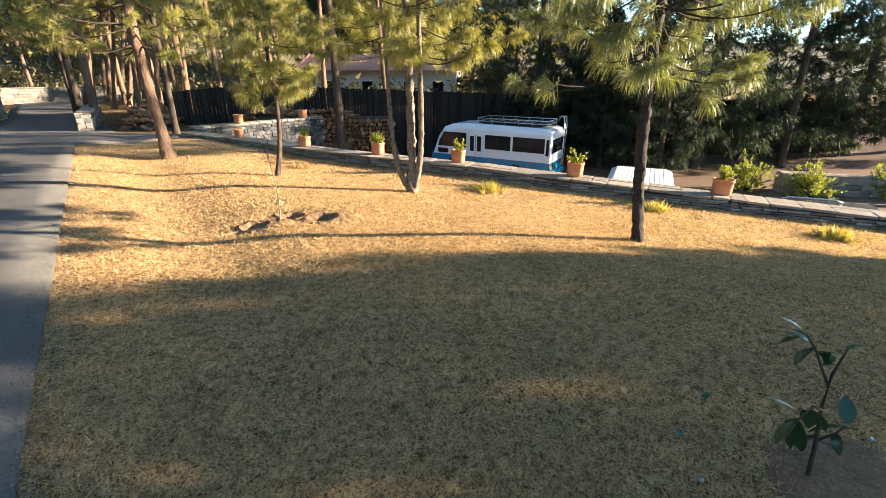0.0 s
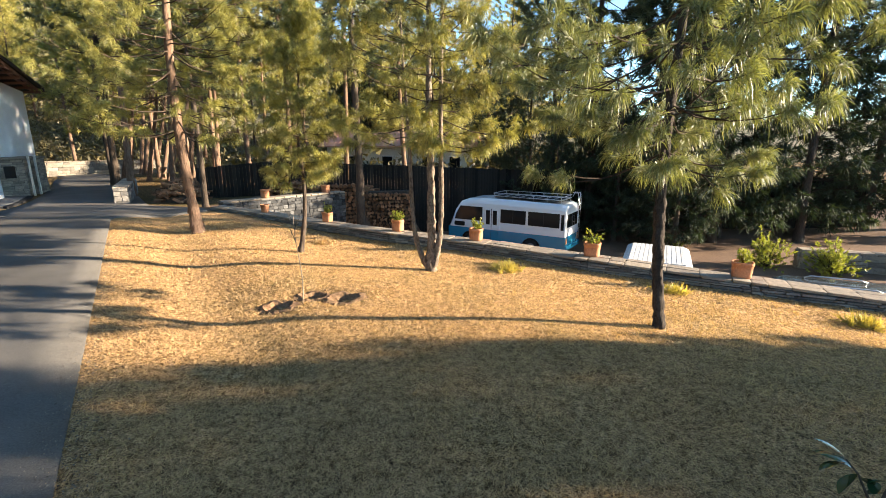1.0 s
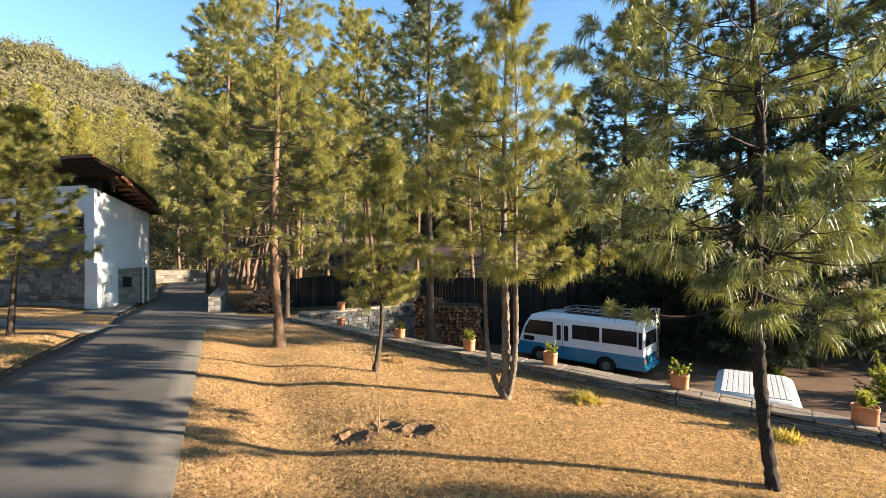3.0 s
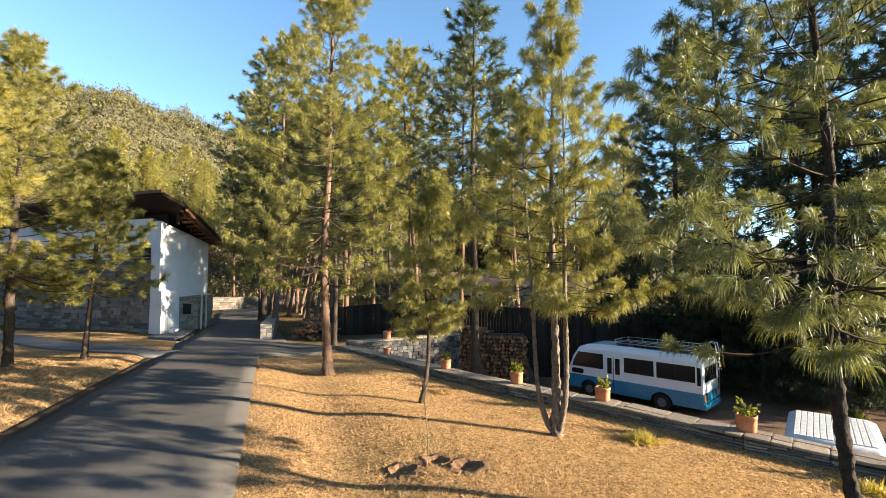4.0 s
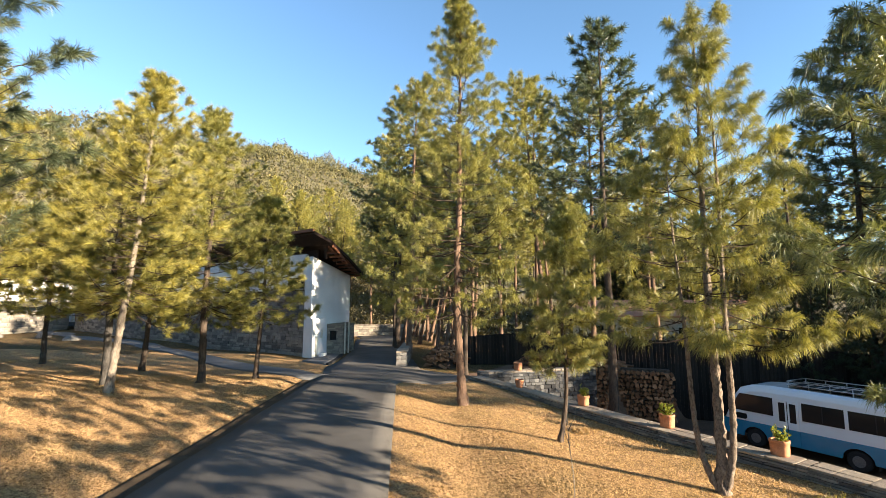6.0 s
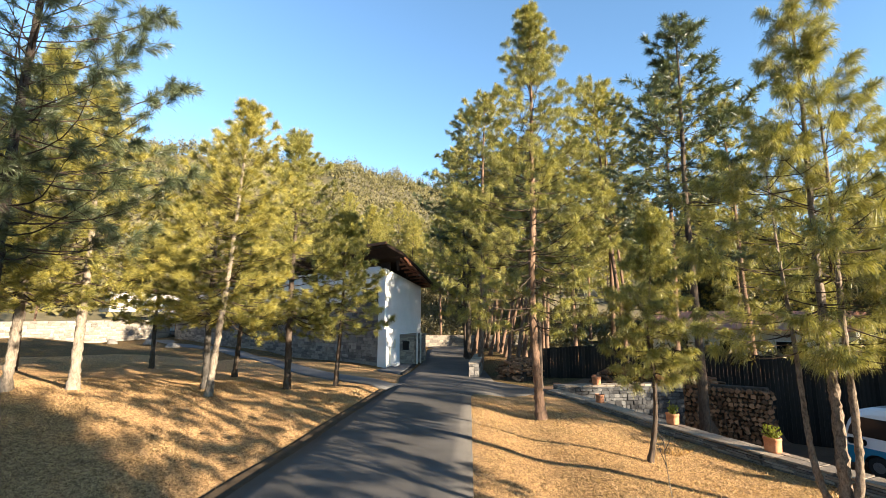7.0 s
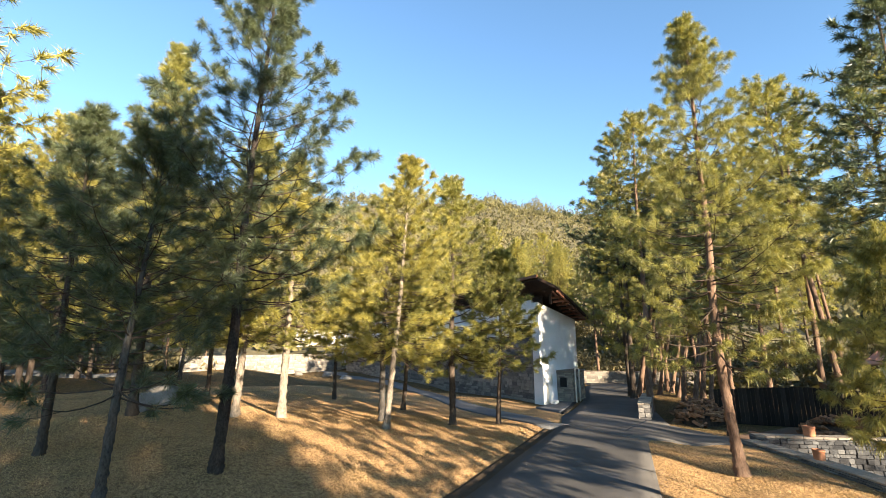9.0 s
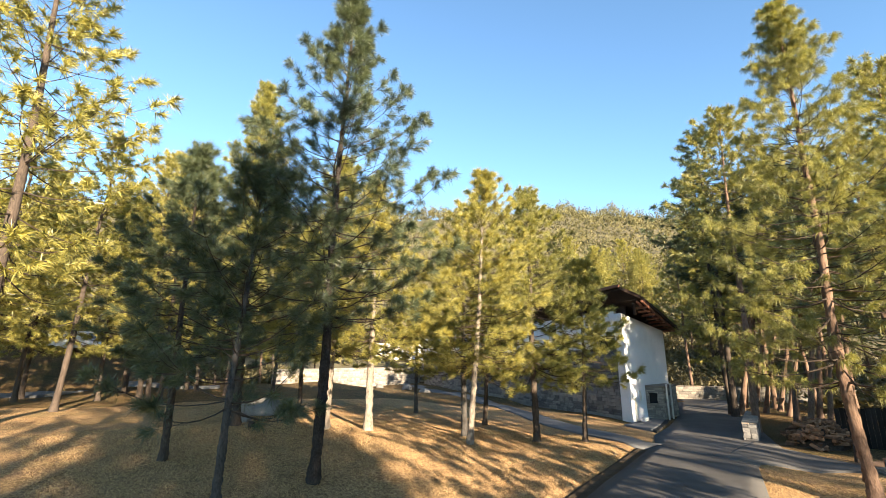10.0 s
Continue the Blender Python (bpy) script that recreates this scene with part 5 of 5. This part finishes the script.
small_van(Matrix.Translation((5.3, 14.6, YARD_Z)) @ Matrix.Rotation(radians(68), 4, "Z"), "pale van with a ribbed roof parked below the wall", 2.0, 4.0, 1.85)
small_van(Matrix.Translation((9.6, 13.3, YARD_Z)) @ Matrix.Rotation(radians(160), 4, "Z"), "dark grey car with pale roof rails parked below the wall", 1.42, 3.9, 1.65, True, False, M_CAR)
small_van(Matrix.Translation((-57.0, -16.4, float(land(-57.0, -16.4)) + 0.02)) @ Matrix.Rotation(radians(75), 4, "Z"), "white van parked at the edge of the far wood", 1.9, 4.2, 1.75, False, False)


# ---------------------------------------------------------------- boulders
def boulder(x, y, size, seed, label, z=None):
    bm = bmesh.new()
    bmesh.ops.create_icosphere(bm, subdivisions=3, radius=1.0)
    off = Vector((seed * 3.1, seed * 1.7, 0))
    for v in bm.verts:
        n = noise.noise(v.co * 1.1 + off) * 0.35 + noise.noise(v.co * 3.0 + off) * 0.1
        v.co *= 1 + n
        v.co.x, v.co.y, v.co.z = v.co.x * size[0], v.co.y * size[1], max(-0.25, v.co.z) * size[2]
    for f in bm.faces:
        f.smooth = True
    ob = part("boulder", bm, M_BOULDER)
    ob.location = (x, y, (float(land(x, y)) if z is None else z) + 0.1 * size[2])
    ob.rotation_euler = (0, 0, seed)
    return tagged(ob, label, "boulder")


boulder(-25.3, 0.3, (1.15, 0.7, 0.62), 1.0, "large grey boulder among the pines")
boulder(-23.0, -0.5, (0.3, 0.22, 0.25), 2.0, "small grey stone beside the boulder")
boulder(-62.0, 15.5, (0.8, 0.5, 0.5), 3.0, "dark boulder at the edge of the forecourt")
boulder(-57.0, 17.6, (0.6, 0.5, 0.5), 4.0, "rounded dark boulder near the footpath")
boulder(-53.0, 18.4, (0.75, 0.5, 0.4), 5.0, "low boulder beside the footpath")
boulder(-66.0, 12.5, (0.9, 0.6, 0.55), 6.0, "broad dark boulder by the sunlit wall")


def stump(x, y, h, r):
    bm = add_tube(bmesh.new(), [(0, 0, -0.05), (0, 0, h * 0.6), (0, 0, h)], [r * 1.15, r, r * 0.95], 10)
    ob = part("marker_stump", bm, M_BARK)
    ob.location = (x, y, float(land(x, y)))
    return tagged(ob, "short dark wooden stump among the pines", "stump")


stump(-21.3, -0.2, 0.22, 0.13)
stump(-27.0, 3.0, 0.2, 0.1)


# ---------------------------------------------------------------- on the lawn
def dug_holes():
    rng = random.Random(31)
    for k, ((x, y), r) in enumerate(zip(HOLES, (0.16, 0.14, 0.17))):
        bm = bmesh.new()
        rings = []
        for rr, zz in ((0.05, 0.012), (0.45, 0.014), (0.75, 0.026), (0.95, 0.052), (1.15, 0.06), (1.45, 0.03), (1.8, -0.012)):
            ring = []
            for i in range(26):
                a = 2 * math.pi * i / 26
                q = 1 + 0.45 * noise.noise(Vector((math.cos(a) * 1.6 + k * 7, math.sin(a) * 1.6, rr)))
                px, py = x + r * rr * q * math.cos(a) * 1.25, y + r * rr * q * math.sin(a)
                ring.append(bm.verts.new((px, py, float(land(px, py)) + zz + 0.025 * noise.noise(Vector((px * 22, py * 22, 0))) * (0.7 < rr < 1.7))))
            rings.append(ring)
        for p, q in zip(rings, rings[1:]):
            for i in range(26):
                bm.faces.new((p[i], p[(i + 1) % 26], q[(i + 1) % 26], q[i]))
        bm.faces.new(rings[0][::-1])
        bmesh.ops.recalc_face_normals(bm, faces=bm.faces)
        hole = tagged(part("dug_hole", bm, M_SOIL), "freshly dug hollow of dark soil in the lawn", "soil patch", "dug patches")
        for i in range(14):
            a, q, s = rng.uniform(0, 6.283), rng.uniform(0.9, 2.1), rng.uniform(0.006, 0.02)
            ob = new("clod", CLODS[i % 4])
            ob.parent = hole
            px, py = x + r * q * math.cos(a) * 1.25, y + r * q * math.sin(a)
            ob.matrix_basis = Matrix.Translation((px, py, float(land(px, py)) + 0.02)) @ Matrix.Rotation(a * 3, 4, "Z") @ Matrix.Diagonal((s * 2.2, s * 1.7, s * 1.4, 1))


CLODS = unit_stones(M_SOIL, 4, 8)
dug_holes()


def sapling(x, y, h, seed, label):
    rng = np.random.default_rng(seed)
    t = thing("sapling", (x, y, float(land(x, y)) - 0.03), label, "sapling")
    u = np.linspace(0, 1, 8)
    pts = np.stack([0.03 * np.sin(u * 5), 0.03 * np.cos(u * 4), u * h], 1)
    V, Fc = tube_arrays([(pts, 0.010 * (1 - 0.6 * u))], 6)
    part("stem", mesh_from_arrays("stem", V, Fc, M_BARK_PALE, True), None, t)
    for z, a, L in ((0.72, 2.6, 0.3), (0.86, 0.3, 0.22), (0.93, 2.9, 0.16)):
        o = np.array([np.interp(z, u, pts[:, i]) for i in range(3)])
        tip = o + np.array([math.cos(a) * L * 0.5, math.sin(a) * L * 0.3, L])
        V, Fc = tube_arrays([(np.stack([o, (o + tip) / 2, tip]), np.array([0.007, 0.005, 0.003]))], 5)
        part("twig", mesh_from_arrays("twig", V, Fc, M_BARK_GREY, True), None, t)
    return t


sapling(-3.02, 7.2, 1.38, 5, "bare pale sapling stem in a dug patch")


def tussock(x, y, r, h, n, seed, mat, label):
    g = np.random.default_rng(seed)
    pos = np.stack([g.normal(size=n) * r * 0.4, g.normal(size=n) * r * 0.4, np.full(n, 0.01)], 1)
    d = g.normal(size=(n, 3)) * 0.5 + [0, 0, 1]
    d /= np.linalg.norm(d, axis=1, keepdims=True)
    V, Fc = needle_arrays(g, pos, d, 6, h, 0.022, 0.35, 0.3, 0.0)
    ob = part("tussock", mesh_from_arrays("tussock", V, Fc, mat, False), None)
    ob.location = (x, y, float(land(x, y)))
    return tagged(ob, label, "shrub", "tussocks on the lawn", "thing")


tussock(0.35, 10.0, 0.36, 0.22, 110, 1, M_TUSSOCK, "low yellow-green tussock on the lawn")
tussock(3.3, 8.9, 0.28, 0.2, 80, 2, M_TUSSOCK, "low yellow-green tussock behind the pine")
tussock(5.7, 7.6, 0.25, 0.24, 70, 3, M_TUSSOCK, "small green tussock near the wall")
tussock(-4.3, 12.3, 0.3, 0.16, 60, 4, M_STRAW, "dry tussock near the wall")


def leaf_mesh(bm, m, L, W, curl=0.25):
    rows = []
    for i in range(6):
        u = i / 5
        wv = W / 2 * math.sin(math.pi * min(1, u * 0.92 + 0.06)) ** 0.8
        z = -curl * L * u * u
        rows.append([bm.verts.new(m @ Vector((-wv, u * L, z + 0.18 * wv))), bm.verts.new(m @ Vector((0, u * L, z))), bm.verts.new(m @ Vector((wv, u * L, z + 0.18 * wv)))])
    for a, b in zip(rows, rows[1:]):
        for k in (0, 1):
            f = bm.faces.new((a[k], a[k + 1], b[k + 1], b[k]))
            f.smooth = True


def broadleaf_plant():
    t = thing("shrub", (1.6, 2.58, 0.0), "young shrub with glossy dark oval leaves in shade", "shrub")
    stems = [[(0, 0, -0.05), (-0.03, 0, 0.26), (-0.07, 0, 0.52), (-0.08, 0, 0.72), (-0.05, 0, 0.87)],
             [(-0.08, 0, 0.66), (-0.13, 0.02, 0.76), (-0.18, 0.03, 0.86), (-0.24, 0.04, 0.93)],
             [(-0.06, 0, 0.5), (-0.15, -0.04, 0.56), (-0.23, -0.06, 0.48)],
             [(-0.04, 0, 0.3), (0.02, -0.03, 0.38), (0.06, -0.03, 0.43)]]
    for i, s in enumerate(stems):
        part("stem", add_tube(bmesh.new(), s, [0.013 - 0.002 * k for k in range(len(s))] if i == 0 else [0.008 - 0.0015 * k for k in range(len(s))], 7), M_TWIG, t)
    leaves = [(-0.25, 0.04, 0.94, 50, 35, 0.13), (-0.25, 0.04, 0.93, 80, 25, 0.14), (-0.23, 0.04, 0.91, 95, 5, 0.15), (-0.21, 0.03, 0.89, 40, 15, 0.13), (-0.19, 0.03, 0.86, 110, -15, 0.14), (-0.17, 0.02, 0.85, -60, -25, 0.13),
              (-0.12, 0.02, 0.76, -70, 5, 0.11), (-0.12, 0.0, 0.78, -40, 20, 0.10), (-0.05, 0, 0.87, -70, 20, 0.09), (-0.06, 0, 0.84, 80, 10, 0.09),
              (-0.22, -0.06, 0.52, 60, 30, 0.16), (-0.23, -0.06, 0.48, 110, -20, 0.16), (-0.22, -0.06, 0.48, 170, -60, 0.15), (-0.2, -0.06, 0.5, 10, -45, 0.14), (-0.17, -0.05, 0.54, -50, -50, 0.16), (-0.16, -0.04, 0.54, -100, -40, 0.14), (-0.24, -0.06, 0.46, 140, -50, 0.12),
              (0.06, -0.03, 0.44, -20, 55, 0.15), (0.05, -0.03, 0.42, 60, -20, 0.16), (0.05, -0.03, 0.41, -60, -10, 0.15), (0.02, -0.03, 0.38, 150, -20, 0.11), (-0.03, 0, 0.3, -110, 0, 0.11), (-0.03, 0, 0.34, 80, -30, 0.12)]
    for x, y, z, az, el, L in leaves:
        bm = bmesh.new()
        leaf_mesh(bm, Matrix.Translation((x, y, z)) @ Matrix.Rotation(radians(az), 4, "Z") @ Matrix.Rotation(radians(el), 4, "X") @ Matrix.Rotation(radians(az * 0.3), 4, "Y"), L * 0.98, L * 0.52)
        part("leaf", bm, M_LEAF_DARK, t)
    return t


broadleaf_plant()


def fallen_leaves():
    rng = random.Random(17)
    for i in range(26):
        x, y = rng.uniform(0.7, 2.4), rng.uniform(2.2, 3.4)
        bm = bmesh.new()
        leaf_mesh(bm, Matrix.Rotation(rng.uniform(0, 6.28), 4, "Z") @ Matrix.Rotation(rng.uniform(-0.3, 0.3), 4, "X"), rng.uniform(0.05, 0.1), rng.uniform(0.03, 0.05), 0.5)
        ob = part("fallen_leaf", bm, M_LEAF_DARK if i % 3 == 0 else M_STRAW)
        ob.location = (x, y, float(land(x, y)) + 0.03)
        tagged(ob, "curled fallen leaf lying on the shaded lawn", "leaf", "fallen leaves")


fallen_leaves()
for i, (x, y, r) in enumerate([(1.85, 2.45, 0.55)]):
    bm = bmesh.new()
    rings = []
    for rr in (0.02, 0.35, 0.7, 1.0):
        ring = []
        for k in range(22):
            a = 2 * math.pi * k / 22
            q = rr * r * (1 + 0.25 * noise.noise(Vector((math.cos(a) * 1.5, math.sin(a) * 1.5, i * 5 + rr))))
            px, py = x + q * math.cos(a), y + q * math.sin(a)
            ring.append(bm.verts.new((px, py, float(land(px, py)) + 0.012 + 0.05 * (1 - rr) - 0.03 * (rr == 1.0) + 0.012 * noise.noise(Vector((px * 12, py * 12, 3))))))
        rings.append(ring)
    for p, q in zip(rings, rings[1:]):
        for k in range(22):
            bm.faces.new((p[k], p[(k + 1) % 22], q[(k + 1) % 22], q[k])).smooth = True
    bm.faces.new(rings[0][::-1])
    bmesh.ops.recalc_face_normals(bm, faces=bm.faces)
    tagged(part("soil_mound", bm, M_SOIL), "low mound of bare soil round a stem", "soil", "soil mounds")


def lime_bush(x, y, r, h, seed, label, z=None, n=260):
    g = np.random.default_rng(seed)
    t = thing("bush", (x, y, float(land(x, y)) if z is None else z), label, "bush")
    stems, pos, dirs = [], [], []
    for i in range(26):
        a, e = g.random() * 6.28, 0.25 + g.random() * 1.1
        tip = np.array([math.cos(a) * math.cos(e) * r * (0.6 + 0.5 * g.random()), math.sin(a) * math.cos(e) * r * (0.6 + 0.5 * g.random()), math.sin(e) * h * (0.6 + 0.5 * g.random())])
        stems.append((np.stack([np.zeros(3), tip * 0.5 + [0, 0, 0.1 * h], tip]), np.array([0.02, 0.012, 0.005])))
        for j in range(n // 26):
            u = 0.35 + 0.65 * g.random()
            pos.append(tip * u + g.normal(size=3) * 0.13 * r)
            dirs.append(tip / np.linalg.norm(tip))
    V, Fc = tube_arrays(stems, 4)
    part("branchwork", mesh_from_arrays("branchwork", V, Fc, M_TWIG, True), None, t)
    V, Fc = needle_arrays(g, np.array(pos), np.array(dirs), 16, 0.10, 0.05, 0.8, 0.2, 0.18)
    part("foliage", mesh_from_arrays("foliage", V, Fc, M_LEAF_LIME, False), None, t)
    return t


lime_bush(12.4, 20.6, 1.3, 1.5, 91, "bright yellow-green bush catching the sun")
lime_bush(14.2, 19.4, 1.2, 1.7, 92, "bright yellow-green bush by the block wall")
lime_bush(17.2, 19.5, 1.0, 1.4, 94, "yellow-green bush at the yard's edge")
lime_bush(9.4, 22.4, 0.5, 0.7, 95, "small bright bush behind the van")


# ---------------------------------------------------------------- lawn blades, wooded hillside
def lawn_blades():
    g = np.random.default_rng(77)
    n = 640000
    r = 1.2 + 21 * g.random(n) ** 1.7
    a = np.radians(-50 + 160 * g.random(n))
    x, y = -0.7 - r * np.sin(a), 0.3 + r * np.cos(a)
    lawn = (road_right(x, y) < 0.02 + 0.09 * waves(x, y, 0.16)) & (y < wall_y(x) - 0.1) & (y < 17.0 + 0.3 * x)
    keep = lawn | ((road_left(x, y) > 0.5) & (y < 12.5))
    x, y, r = x[keep], y[keep], r[keep]
    m = len(x)
    base = np.stack([x, y, land(x, y) - 0.004], 1)
    d = g.normal(size=(m, 3)) * [0.8, 0.8, 0.3] + [0, 0, 0.55]
    d[:, 2] = np.abs(d[:, 2])
    d /= np.linalg.norm(d, axis=1, keepdims=True)
    ln = (0.03 + 0.055 * g.random((m, 1)))
    side = np.cross(d, g.normal(size=(m, 3)))
    side /= np.linalg.norm(side, axis=1, keepdims=True)
    w = 0.0013 + 0.0004 * r[:, None]
    V = np.stack([base - side * w, base + side * w, base + d * ln], 1).reshape(-1, 3)
    ob = new("grass", mesh_from_arrays("grass", V, np.arange(m * 3).reshape(-1, 3), M_STRAW))
    tagged(ob, "short dry straw-coloured lawn grass", "grass", kind="stuff")


lawn_blades()


def road_gravel():
    """Loose gravel and crumbled asphalt along the lane's right edge."""
    g = np.random.default_rng(80)
    n = 9000
    u = g.random(n) ** 1.3 * 17 - 3.0
    off = g.normal(size=n) * 0.13
    x = -0.88 - 0.606 * u - 0.795 * off
    y = 0.0 + 0.795 * u - 0.606 * off
    c = np.stack([x, y, land(x, y) + 0.03 + 0.02 * (off > 0)], 1)
    s = (0.0022 + 0.0065 * g.random((n, 1, 1)) ** 2)
    octa = np.array([[1, 0, 0], [0, 1, 0], [-1, 0, 0], [0, -1, 0], [0, 0, 0.7], [0, 0, -0.7]], float)
    V = (c[:, None] + octa * s * (0.7 + 0.6 * g.random((n, 6, 1)))).reshape(-1, 3)
    f = np.array([[0, 1, 4], [1, 2, 4], [2, 3, 4], [3, 0, 4], [1, 0, 5], [2, 1, 5], [3, 2, 5], [0, 3, 5]])
    F = (np.arange(n)[:, None, None] * 6 + f).reshape(-1, 3)
    tagged(new("gravel", mesh_from_arrays("gravel", V, F, M_GRIT)), "loose grey gravel along the lane's edge", "gravel", kind="stuff")


road_gravel()


def hillside_wood():
    g = np.random.default_rng(78)
    n = 14000
    phi = np.radians(-15 + 100 * g.random(n))
    r = 95 + 260 * g.random(n) ** 0.8
    x, y = -np.cos(phi) * r, np.sin(phi) * r
    z = land(x, y)
    h = 4 + 4 * g.random(n)
    k = 14
    u = g.random((n, k)) ** 0.8
    ang = g.random((n, k)) * 6.283
    rad = (1 - u) * 0.28 * h[:, None] * (0.5 + 0.6 * g.random((n, k))) + 0.15
    c = np.stack([x[:, None] + np.cos(ang) * rad, y[:, None] + np.sin(ang) * rad, z[:, None] + h[:, None] * (0.18 + 0.82 * u)], -1).reshape(-1, 3)
    m = len(c)
    s = (0.58 * (0.7 + 0.6 * g.random((m, 1)))) * np.repeat(1.25 - 0.8 * u.reshape(-1, 1), 1, 1)
    a = g.normal(size=(m, 3))
    a /= np.linalg.norm(a, axis=1, keepdims=True)
    b = np.cross(a, g.normal(size=(m, 3)))
    b /= np.linalg.norm(b, axis=1, keepdims=True)
    V = np.stack([c + a * s, c - a * s * 0.6 + b * s * 0.8, c - a * s * 0.5 - b * s * 0.8 - [0, 0, 0.3]], 1).reshape(-1, 3)
    ob = new("hillside_pines", mesh_from_arrays("hillside_pines", V, np.arange(m * 3).reshape(-1, 3), M_HILLTREE))
    tagged(ob, "pine woods covering the far hillside", "woods", kind="stuff")


hillside_wood()


def undergrowth():
    """Brush and young growth on the floor of the wood."""
    g = np.random.default_rng(79)
    n = 5200
    x = -75 + 100 * g.random(n)
    y = 36 + 42 * g.random(n)
    side = g.random(n) < 0.25
    x[side], y[side] = -88 + 30 * g.random(side.sum()), -40 + 46 * g.random(side.sum())
    keep = ~((y < 27 - 0.35 * (x + 28)) & (y > 10)) & ~((x > -38) & (x < -24) & (y < 46))
    x, y = x[keep], y[keep]
    n, k = len(x), 26
    size = 0.5 + 1.1 * g.random(n) ** 2
    u = g.normal(size=(n, k, 3)) * [0.55, 0.55, 0.35] + [0, 0, 0.55]
    u[..., 2] = np.abs(u[..., 2])
    c = np.stack([x, y, land(x, y)], 1)[:, None] + u * size[:, None, None]
    c = c.reshape(-1, 3)
    m = len(c)
    s = 0.22 + 0.25 * g.random((m, 1))
    a = g.normal(size=(m, 3))
    a /= np.linalg.norm(a, axis=1, keepdims=True)
    b = np.cross(a, g.normal(size=(m, 3)))
    b /= np.linalg.norm(b, axis=1, keepdims=True)
    V = np.stack([c + a * s, c - a * s * 0.5 + b * s * 0.35, c - a * s * 0.5 - b * s * 0.35], 1).reshape(-1, 3)
    ob = new("undergrowth", mesh_from_arrays("undergrowth", V, np.arange(m * 3).reshape(-1, 3), M_BRUSH))
    tagged(ob, "green and brown brush under the forest pines", "undergrowth", kind="stuff")


undergrowth()
